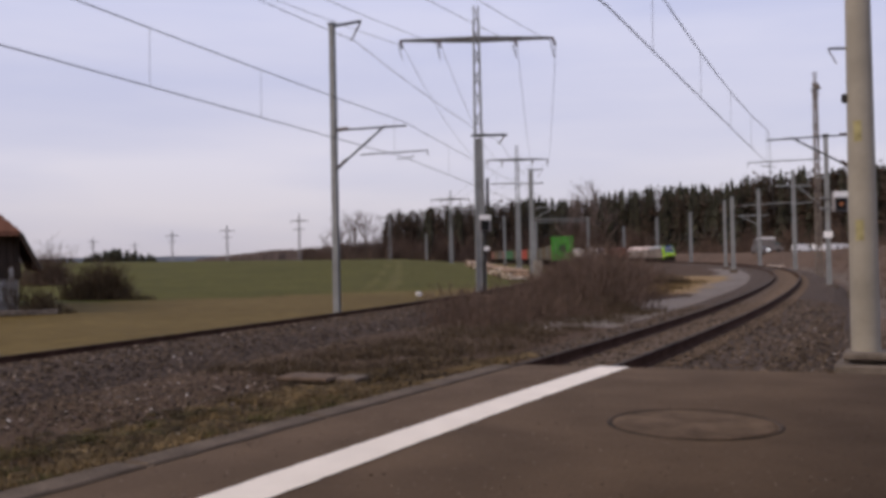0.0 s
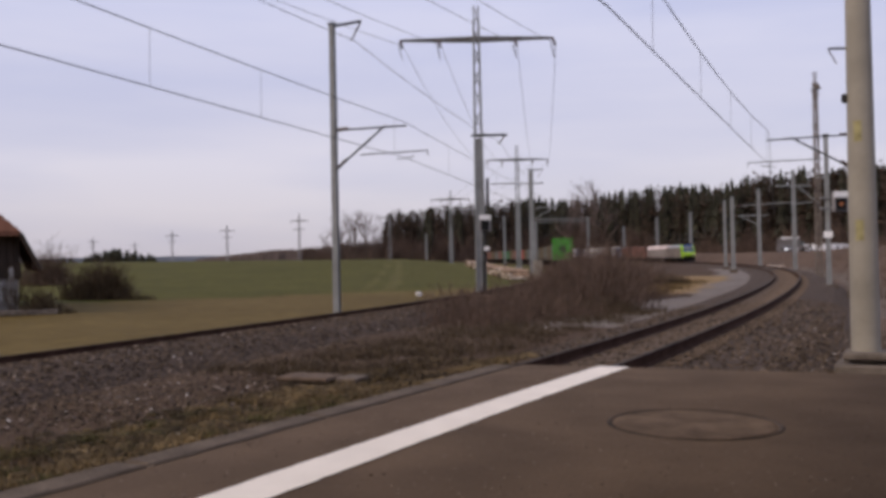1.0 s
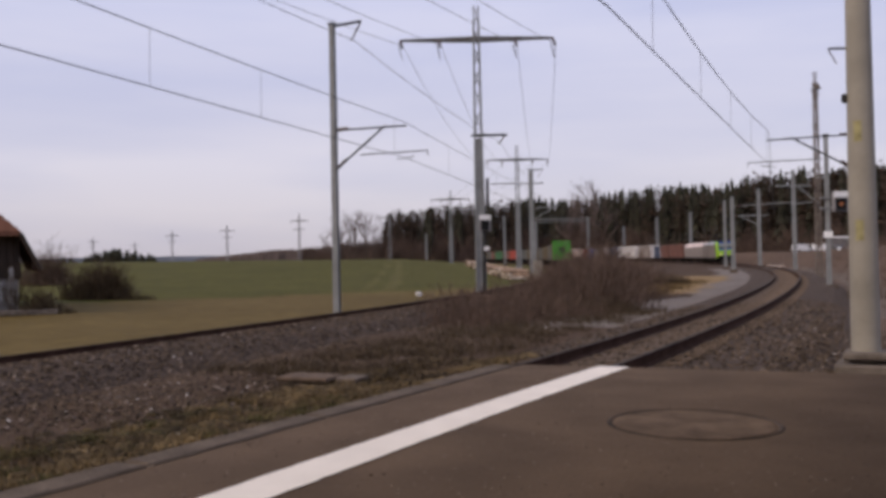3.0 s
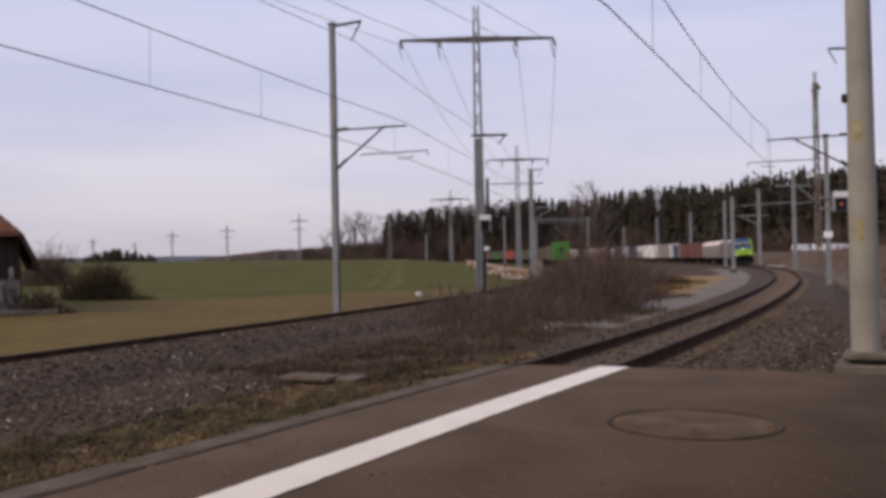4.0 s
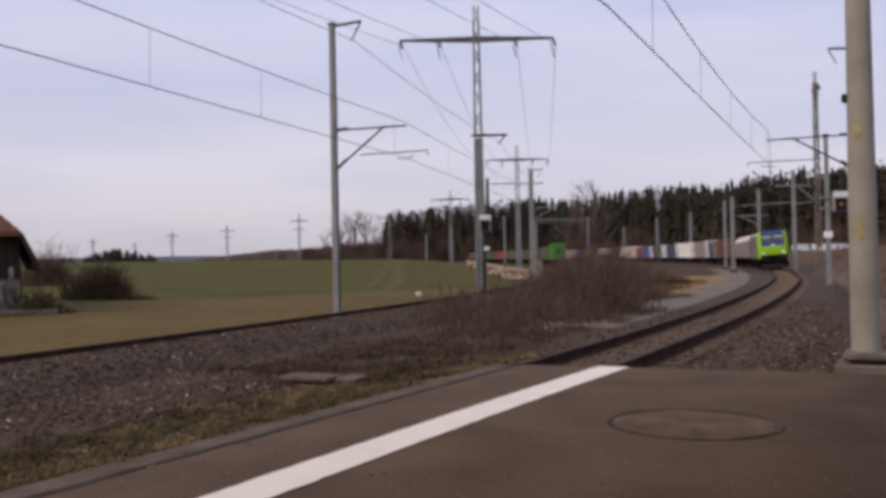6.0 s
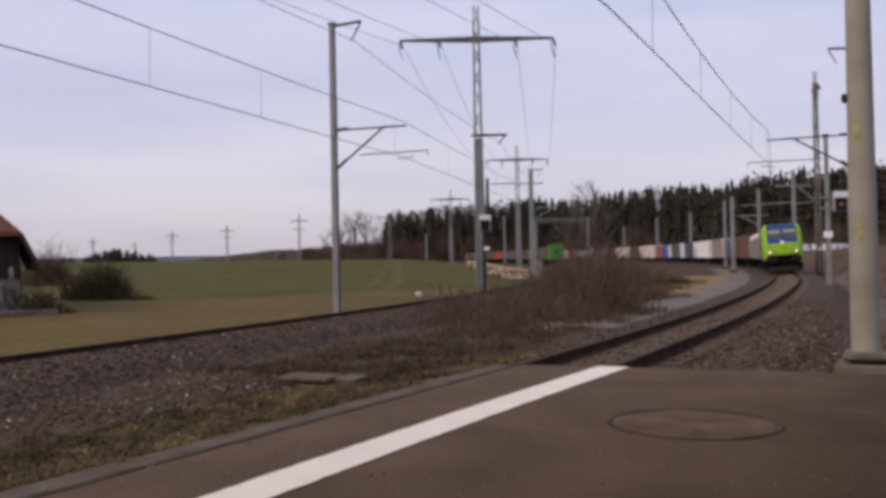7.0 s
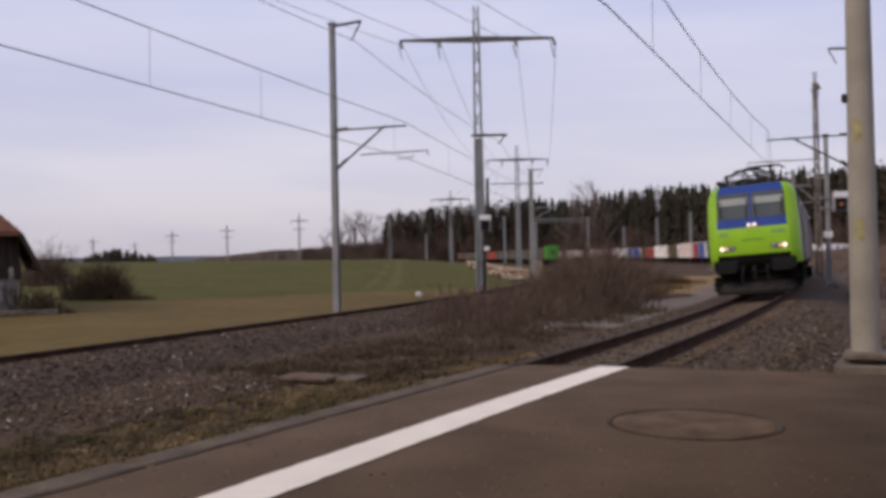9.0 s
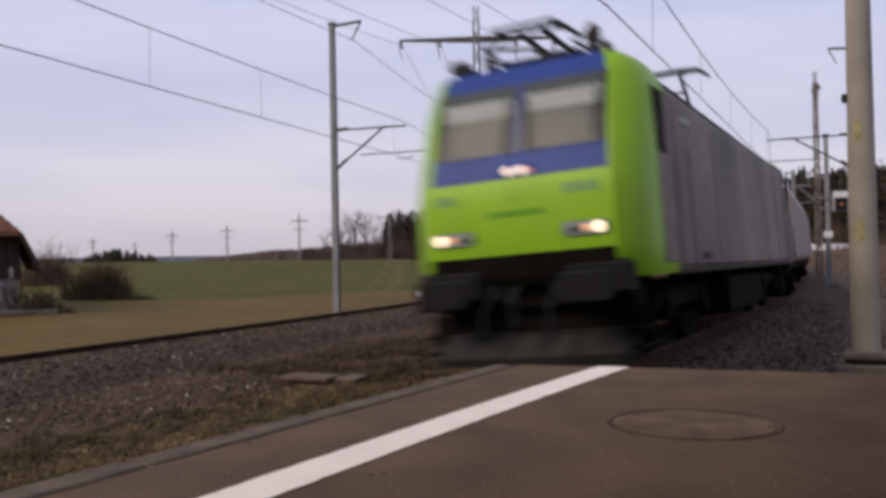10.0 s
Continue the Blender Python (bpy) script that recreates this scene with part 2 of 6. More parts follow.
class Track:
    """A centre line given by its slope dx/dy along y, anchored at one point; s runs along it with y."""

    def __init__(self, zs, gs, anchor, cant):
        self.y = np.arange(-60, 640, 0.5)
        g = np.interp(self.y, zs, gs)
        k = np.ones(21) / 21
        g = np.convolve(np.pad(g, 10, mode="edge"), k, mode="valid")
        self.g = g
        x = np.concatenate([[0], np.cumsum((g[1:] + g[:-1]) / 2 * 0.5)])
        self.x = x + anchor[0] - np.interp(anchor[1], self.y, x)
        ds = np.hypot(np.diff(self.x), np.diff(self.y))
        self.s = np.concatenate([[0], np.cumsum(ds)])
        self.s -= np.interp(0, self.y, self.s)
        self.cant = cant

    def at(self, s):
        """Centre point, heading slope at s."""
        return np.interp(s, self.s, self.x), np.interp(s, self.s, self.y), np.interp(s, self.s, self.g)

    def side(self, s, d):
        """The point d metres to the right of the centre line."""
        x, y, g = self.at(s)
        q = math.hypot(1, g)
        return x + d / q, y - d * g / q

    def x_at(self, y):
        return np.interp(y, self.y, self.x)

    def s_at(self, y):
        return np.interp(y, self.y, self.s)

    def offset(self, x, y):
        """Signed distance to the right of the line, for arrays."""
        g = np.interp(y, self.y, self.g)
        return (x - np.interp(y, self.y, self.x)) / np.hypot(1, g)

    def car(self, s, base, tilt=1.0):
        """The pose of a vehicle of that wheelbase, centred at s, running towards falling s, leaning with the cant."""
        x1, y1, _ = self.at(s - base / 2)
        x0, y0, _ = self.at(s + base / 2)
        c = Vector(((x0 + x1) / 2, (y0 + y1) / 2, self.cant / 2 + self.z0))
        f = Vector((x1 - x0, y1 - y0, 0)).normalized()
        left = Vector((0, 0, 1)).cross(f)
        lean = math.asin(self.cant / 1.5) * tilt
        m = Matrix((f, left, Vector((0, 0, 1)))).transposed().to_4x4()
        # the side on the vehicle's left (the picture's right) is the higher one
        return Matrix.Translation(c) @ m @ Matrix.Rotation(lean, 4, "X")


NEAR = Track(GZ, GS, (1.634, 12.0), 0.112)
LEFT = Track(LZ, LS, (-3.60, 25.36), 0.20)


def ground_z(x, y):
    """Height of the ground sheet; arrays."""
    dn, dl = NEAR.offset(x, y), LEFT.offset(x, y)
    z = np.full_like(x, -0.42)
    # field beyond the left track: level, then a gentle crest
    out = np.clip(-dl - 4, 0, None)
    z = np.where(dl < -2.3, -0.62 - 0.08 * np.clip(out / 10, 0, 1), z)
    crest = np.clip((y - 45) / 130, 0, 1)
    crest = crest * crest * (3 - 2 * crest)
    rise = 2.0 * crest * np.clip((x + 200) / 60, 0.0, 1) * np.clip(out / 30, 0, 1)
    z = z + np.where(dl < -4, rise, 0)
    # bank on the right of the near track
    k = np.clip((dn - 3.2) / 6, 0, 1)
    k = k * k * (3 - 2 * k)
    z = z + k * np.interp(y, [0, 12, 30, 60, 100, 130, 300], [0.2, 0.5, 1.9, 2.9, 2.7, 2.4, 2.6])
    # under the wood the ground climbs a little
    z = z + np.clip((y - 430) / 120, 0, 1) * 2.0 * np.clip((x + 60) / 40, 0, 1)
    return z


def gz(x, y):
    return float(ground_z(np.array([float(x)]), np.array([float(y)]))[0])


# ---- ground: one sheet to the horizon ----
def build_ground():
    az = np.concatenate([np.arange(-180, -42, 6.0), np.arange(-42, 42, 0.35), np.arange(42, 180, 6.0)])
    az = np.radians(az)
    r = np.concatenate([[0.6], np.geomspace(1.5, 420, 230), np.geomspace(450, 4500, 14)])
    R, A = np.meshgrid(r, az, indexing="ij")
    X, Y = R * np.sin(A), R * np.cos(A)
    Z = ground_z(X, Y)
    rough = np.array([noise.noise((float(a) * 0.35, float(b) * 0.35, 0)) for a, b in zip(X.ravel(), Y.ravel())]).reshape(X.shape)
    Z = Z + rough * 0.05 * np.clip(R / 20, 0.3, 1)
    n, k = X.shape
    verts = np.stack([X, Y, Z], -1).reshape(-1, 3)
    i, j = np.meshgrid(np.arange(n - 1), np.arange(k), indexing="ij")
    a, b = i * k + j, i * k + (j + 1) % k
    faces = np.stack([a, a + k, b + k, b], -1).reshape(-1, 4)
    me = bpy.data.meshes.new("ground")
    me.from_pydata(verts.tolist(), [], faces.tolist() + [tuple(range(k))])
    dn, dl = NEAR.offset(X, Y), LEFT.offset(X, Y)
    col = np.zeros((*X.shape, 4))
    col[...] = (0.072, 0.047, 0.032, 1)                      # scrubby soil between the tracks
    wob = rough * 1.2
    col[(dn > 3.2)] = (0.105, 0.071, 0.052, 1)               # brown bank
    col[(dn < -2.0) & (dn > -5.6 + wob) & (Y > 24) & (Y < 130)] = (0.172, 0.146, 0.130, 1)   # gravel strip
    col[(dn < -4.6 + wob) & (dn > -12) & (Y > 42 + 2 * wob) & (Y < 84)] = (0.235, 0.160, 0.082, 1)   # dry grass patch
    col[(dn > 3.3 + 0.3 * wob) & (dn < 4.5 + 0.3 * wob) & (Y > 26) & (Y < 120)] = (0.125, 0.098, 0.080, 1)   # trodden path
    field = (dl < -2.3) & (Y > 4)
    col[field] = (0.113, 0.081, 0.030, 1)                    # rough winter grass
    green = field & (Y > 61.5 + 0.72 * X + 1.2 * wob)
    col[green] = (0.073, 0.069, 0.017, 1)                    # young winter crop
    rows = (X + 0.04 * Y + 3.1) % 14
    tram = green & ((rows < 0.45) | (np.abs(rows - 2.0) < 0.45)) & (Y > 64) & (X > -12)
    col[tram] = (0.098, 0.088, 0.029, 1)
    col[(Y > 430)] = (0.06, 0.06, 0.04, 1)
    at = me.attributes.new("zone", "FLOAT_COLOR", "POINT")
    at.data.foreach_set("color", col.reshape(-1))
    m = bpy.data.materials.new("winter_ground")
    m.use_nodes = True
    nd, l = m.node_tree.nodes, m.node_tree.links
    bs = nd["Principled BSDF"]
    bs.inputs["Roughness"].default_value = 0.95
    bs.inputs["Specular IOR Level"].default_value = 0.1
    av = nd.new("ShaderNodeAttribute")
    av.attribute_name = "zone"
    co = nd.new("ShaderNodeTexCoord")
    prev = av.outputs["Color"]
    for sc, fac in ((0.12, 0.35), (1.3, 0.45), (14.0, 0.55)):
        t = nd.new("ShaderNodeTexNoise")
        t.inputs["Scale"].default_value, t.inputs["Detail"].default_value = sc, 4
        l.new(co.outputs["Object"], t.inputs["Vector"])
        mx = nd.new("ShaderNodeMixRGB")
        mx.blend_type = "OVERLAY"
        mx.inputs["Fac"].default_value = fac
        l.new(prev, mx.inputs["Color1"])
        l.new(t.outputs["Fac"], mx.inputs["Color2"])
        prev = mx.outputs["Color"]
    bp = nd.new("ShaderNodeBump")
    bp.inputs["Strength"].default_value, bp.inputs["Distance"].default_value = 0.7, 0.06
    l.new(t.outputs["Fac"], bp.inputs["Height"])
    l.new(bp.outputs["Normal"], bs.inputs["Normal"])
    l.new(prev, bs.inputs["Base Color"])
    me.materials.append(m)
    me.polygons.foreach_set("use_smooth", [True] * len(me.polygons))
    tagged(new("ground", me), "flat winter fields with brown scrub, dry grass and a young green crop", "ground", kind="structure")


build_ground()


# ---- platform ----
PLAT = 0.80
EDGE = (Vector((-0.63, 3.55)), Vector((0.470, 0.883)))      # seam along the kerb: a point and its direction
END_L, END_R = Vector((0.47, 5.62)), Vector((2.16, 5.07))


def edge_at(t, d=0.0):
    """A point t metres along the seam, d metres to its right."""
    p = EDGE[0] + EDGE[1] * t + Vector((EDGE[1].y, -EDGE[1].x)) * d
    return p


def build_platform():
    end_dir = (END_R - END_L).normalized()
    t_end = (END_L - EDGE[0]).dot(EDGE[1])
    g = Geo()

    def slab(poly, z0, z1):
        n = len(poly)
        g.add([(p.x, p.y, z0) for p in poly] + [(p.x, p.y, z1) for p in poly],
              [tuple(range(n - 1, -1, -1)), tuple(range(n, 2 * n))] + [(i, (i + 1) % n, n + (i + 1) % n, n + i) for i in range(n)])
    far_r = END_L + end_dir * 9
    slab([edge_at(t_end, 0.02), edge_at(-30, 0.02), edge_at(-30, 9), far_r - EDGE[1] * 0.0], -0.6, PLAT)
    solid("platform", g, M_ASPHALT, "dark worn asphalt station platform with a raised kerb", "platform", kind="structure")
    # kerb stones
    plat = thing("platform_kerb", "row of weathered grey concrete kerb stones", "kerb", kind="structure")
    t = t_end - 0.01
    one = Geo().box((0, 0, 0), (0.985, 0.15, 1.1), ch=0.012).mesh("kerb_stone", M_KERB)
    ang = math.atan2(EDGE[1].y, EDGE[1].x)
    for i in range(16):
        c = edge_at(t - 0.5, -0.092)
        k = new("kerb_stone", one)
        k.parent = plat
        k.matrix_basis = Matrix.Translation((c.x, c.y, PLAT - 0.555 + random.uniform(-0.004, 0.003))) @ Matrix.Rotation(ang + random.uniform(-0.004, 0.004), 4, "Z")
        t -= 1.0
    g, jr, t = Geo(), random.Random(9), t_end
    rows = []
    while t > -12:
        w0, w1 = jr.uniform(0.006, 0.018), jr.uniform(0.004, 0.026)
        rows += [edge_at(t, -w0), edge_at(t, w1)]
        t -= jr.uniform(0.04, 0.11)
    vs = [(p.x, p.y, PLAT + 0.0035) for p in rows]
    g.add(vs, [(k, k + 1, k + 3, k + 2) for k in range(0, len(vs) - 2, 2)])
    solid("kerb_joint", g, M_SEAM, "dirt-filled joint along the kerb", "joint", kind="structure")
    # end edging of the platform
    g = Geo()
    a, b = END_L + end_dir * 0.02, END_L + end_dir * 8.8
    nrm = Vector((-end_dir.y, end_dir.x))
    c = (a + b) / 2 + nrm * 0.05
    g.box((c.x, c.y, 0.07), ((b - a).length, 0.10, 1.40), math.atan2(end_dir.y, end_dir.x), 0.012)
    solid("platform_end_wall", g, M_KERB, "low concrete wall that closes the platform's end", "wall", kind="structure")
    # white safety line, worn and slightly uneven at its edges
    rnd = random.Random(4)
    p0, d0 = Vector((-0.69, 2.54)), Vector((0.479, 0.878))
    q = Vector((d0.y, -d0.x))
    vs, n = [], 260
    lo, hi = -9.0, 3.45
    for i in range(n + 1):
        t = lo + (hi - lo) * i / n
        bow = 0.014 * (t - 1.5) ** 2 / 2.2 if t > -1 else 0.04
        for w in (0.0, 0.180):
            p = p0 + d0 * t + q * (w + bow + rnd.uniform(-0.003, 0.003))
            # the line ends flush with the platform's end
            over = (p - END_L).dot(nrm)
            if over > -0.012:
                p = p - d0 * ((over + 0.012) / d0.dot(nrm))
            vs.append((p.x, p.y, PLAT + 0.004))
    g = Geo().add(vs, [(2 * i, 2 * i + 1, 2 * i + 3, 2 * i + 2) for i in range(n)])
    solid("safety_line", g, M_LINE, "white painted safety line along the platform", "marking", kind="structure")
    # round manhole cover
    cx, cy = 0.98, 3.575
    mh = thing("manhole_cover", "round worn manhole cover set into the asphalt", "manhole cover", Matrix.Translation((cx, cy, PLAT)))
    seg = 48

    def ring(r0, r1, z0, z1):
        g = Geo()
        rs = []
        for r, z in ((r0, z0 - 0.02), (r0, z0), (r0 + 0.006, z1), (r1 - 0.006, z1), (r1, z0), (r1, z0 - 0.02)):
            rs.append([(r * math.cos(2 * math.pi * i / seg), r * math.sin(2 * math.pi * i / seg), z) for i in range(seg)])
        return g.loft(rs, caps=False)
    part("frame", ring(0.318, 0.338, 0.0005, 0.004), M_COVERRING, mh, "dark cast-iron ring")
    g = Geo()
    g.loft([[(r * math.cos(2 * math.pi * i / seg), r * math.sin(2 * math.pi * i / seg), z) for i in range(seg)] for r, z in ((0.31, -0.02), (0.31, 0.002), (0.30, 0.004), (0.14, 0.005), (0.02, 0.005))])
    part("lid", g, M_COVER, mh, "brownish concrete-filled lid")


build_platform()


# ---- tracks ----
def sweep(track, prof, s0, s1, step, dz=0.0, caps=True):
    """Sweeps a profile of (offset, height) along a track; heights lean with the cant."""
    rings = []
    s = s0
    while s <= s1 + 1e-6:
        ring = []
        for d, z in prof:
            x, y = track.side(s, d)
            ring.append((x, y, z + dz + track.cant * (min(max(d, -1.3), 1.3) / 1.5 + 0.5) + track.z0))
        rings.append(ring)
        s += step * (1 if s < 90 else 2.5)
    return Geo().loft(rings, caps=caps)


NEAR.z0 = 0.0
LEFT.z0 = -LEFT.cant


def build_track(track, name, label, s0, s1, sl0, sl1):
    bed = [(-3.3, -0.75), (-2.35, -0.26), (-1.6, -0.185), (1.6, -0.185), (2.35, -0.26), (3.4, -0.75)]
    if track is LEFT:
        bed = [(-3.3, -0.75), (-2.35, -0.42), (-1.0, -0.24), (0.7, -0.17), (0.86, -0.15), (1.6, -0.14), (2.35, -0.25), (3.4, -0.75)]
    track.bed = bed
    g = sweep(track, bed[::-1], s0, s1, 1.0)
    solid("ballast_bed", g, M_BALLAST, "bed of grey-brown track ballast", "ballast", kind="structure")
    tr = thing(name, label, "railway track", kind="structure")
    for side in (-1, 1):
        c = side * 0.753
        foot = [(0.075, -0.172), (0.075, -0.16), (0.012, -0.135), (0.012, -0.05), (0.036, -0.036), (0.036, -0.012)]
        prof = [(c + a, b) for a, b in foot] + [(c - a, b) for a, b in foot[::-1]]
        rail = part("rail", sweep(track, prof, s0, s1, 0.8), M_RAIL, tr, "rust-brown steel rail")
        head = [(c + 0.036, -0.012), (c + 0.030, -0.001), (c, 0.001), (c - 0.030, -0.001), (c - 0.036, -0.012)]
        part("railhead", sweep(track, head, s0, s1, 0.8), M_RAILHEAD, rail, "worn running surface")
    me = Geo().box((0, 0, 0), (2.5, 0.25, 0.18), ch=0.02).mesh("sleeper", M_SLEEPER)
    s = sl0
    while s < sl1:
        x, y, gsl = track.at(s)
        ob = new("sleeper", me)
        ob.parent = tr
        lean = math.asin(track.cant / 1.5)
        ob.matrix_basis = Matrix.Translation((x, y, track.z0 + track.cant / 2 - 0.262)) @ Matrix.Rotation(-math.atan(gsl), 4, "Z") @ Matrix.Rotation(-lean, 4, "Y")
        s += 0.6
    return tr


build_track(NEAR, "railway_track", "curving single track with rusty rails in ballast", -20, 560, -15, 100)
build_track(LEFT, "railway_track", "second curving track beside the field", -12, 560, -10, 60)


# ---- locomotive ----
def ring_half(z, xf, wf, w, back):
    """Plan outline at one height: from the back along the left side, round the front, to the right side."""
    pts = [(back, w), (xf - 0.62, w), (xf - 0.30, w - 0.05), (xf - 0.10, wf + 0.06), (xf, wf - 0.05)]
    return [(x, y, z) for x, y in pts] + [(x, -y, z) for x, y in pts[::-1]]


CAB = [  # height, front, flat half-width, side half-width
    (1.09, 8.98, 1.20, 1.45), (1.17, 9.04, 1.22, 1.47), (1.42, 9.07, 1.23, 1.48), (1.50, 9.08, 1.23, 1.485), (2.05, 9.08, 1.23, 1.485), (2.32, 9.02, 1.22, 1.485),
    (2.62, 8.92, 1.21, 1.485), (3.30, 8.66, 1.18, 1.465), (3.56, 8.55, 1.17, 1.42), (3.74, 8.46, 1.15, 1.33), (3.82, 8.38, 1.10, 1.24), (3.86, 8.05, 1.00, 1.12)]


def cab_point(z, y):
    """A point of the cab's front at that height and half-width."""
    zs = [c[0] for c in CAB]
    xf, wf = np.interp(z, zs, [c[1] for c in CAB]), np.interp(z, zs, [c[2] for c in CAB])
    return Vector((xf, y, z)), wf


def front_patch(z0, z1, y0, y1, out, steps=6):
    """A thin panel that follows the cab's front, proud by out."""
    g = Geo()
    zz = np.linspace(z0, z1, steps + 1)
    front, backs = [], []
    for z in zz:
        p, _ = cab_point(z, 0)
        q, _ = cab_point(min(z + 0.02, 3.86), 0)
        t = (q - p).normalized()
        nrm = Vector((t.z, 0, -t.x))
        for y in (y0, y1):
            front.append(Vector((p.x, y, z)) + nrm * out)
            backs.append(Vector((p.x, y, z)) - nrm * 0.03)
    n = len(zz)
    vs = front + backs
    m = 2 * n
    fs = [(2 * i, 2 * i + 1, 2 * i + 3, 2 * i + 2) for i in range(n - 1)]
    fs += [(2 * i, 2 * i + 2, m + 2 * i + 2, m + 2 * i) for i in range(n - 1)] + [(2 * i + 1, m + 2 * i + 1, m + 2 * i + 3, 2 * i + 3) for i in range(n - 1)]
    fs += [(0, m, m + 1, 1), (2 * n - 2, 2 * n - 1, m + 2 * n - 1, m + 2 * n - 2)]
    return g.add(vs, fs)


def front_band(z0, z1, out, inset=0.045):
    """A thin panel over the whole flat width of the cab's front between two heights."""
    zz = sorted({z0, z1} | {c[0] for c in CAB if z0 < c[0] < z1})
    front, backs = [], []
    for z in zz:
        p, wf = cab_point(z, 0)
        q, _ = cab_point(min(z + 0.02, 3.86), 0)
        t = (q - p).normalized()
        nrm = Vector((t.z, 0, -t.x))
        for y in (inset + 0.05 - wf, wf - inset - 0.05):
            front.append(Vector((p.x, y, z)) + nrm * out)
            backs.append(Vector((p.x, y, z)) - nrm * 0.03)
    n, m = len(zz), 2 * len(zz)
    fs = [(2 * i, 2 * i + 1, 2 * i + 3, 2 * i + 2) for i in range(n - 1)]
    fs += [(2 * i, 2 * i + 2, m + 2 * i + 2, m + 2 * i) for i in range(n - 1)] + [(2 * i + 1, m + 2 * i + 1, m + 2 * i + 3, 2 * i + 3) for i in range(n - 1)]
    fs += [(0, m, m + 1, 1), (2 * n - 2, 2 * n - 1, m + 2 * n - 1, m + 2 * n - 2)]
    return Geo().add(front + backs, fs)


def wheelset(parent, x, r=0.62):
    for s in (-1, 1):
        g = Geo()
        n = 24
        rs = []
        for yy, rr in ((0.68, r + 0.03), (0.72, r + 0.03), (0.72, r), (0.82, r - 0.01), (0.82, r - 0.12), (0.79, r - 0.14), (0.79, 0.14), (0.86, 0.12), (0.86, 0.02)):
            rs.append([(rr * math.cos(2 * math.pi * i / n), s * yy, rr * math.sin(2 * math.pi * i / n)) for i in range(n)])
        part("wheel", g.loft(rs), M_UNDER, parent, local=Matrix.Translation((x, 0, r)))
    part("axle", Geo().tube([(x, -0.7, r), (x, 0.7, r)], 0.09, 10), M_UNDER, parent)


def bogie(parent, x, base, r):
    b = part("bogie", Geo().box((x, 1.0, r + 0.12), (base + 1.1, 0.16, 0.30), ch=0.05).box((x, -1.0, r + 0.12), (base + 1.1, 0.16, 0.30), ch=0.05).box((x, 0, r + 0.1), (0.7, 2.0, 0.34), ch=0.05), M_UNDER, parent)
    for s in (-1, 1):
        for k in (-1, 1):
            part("axle_box", Geo().box((x + k * base / 2, s * 1.05, r), (0.34, 0.24, 0.34), ch=0.05), M_UNDER, b)
            part("spring", Geo().tube([(x + k * base / 2 - 0.0, s * 1.03, r + 0.15), (x + k * base / 2, s * 1.03, r + 0.42)], 0.10, 8), M_UNDER, b)
    for k in (-1, 1):
        wheelset(b, x + k * base / 2, r)
    return b


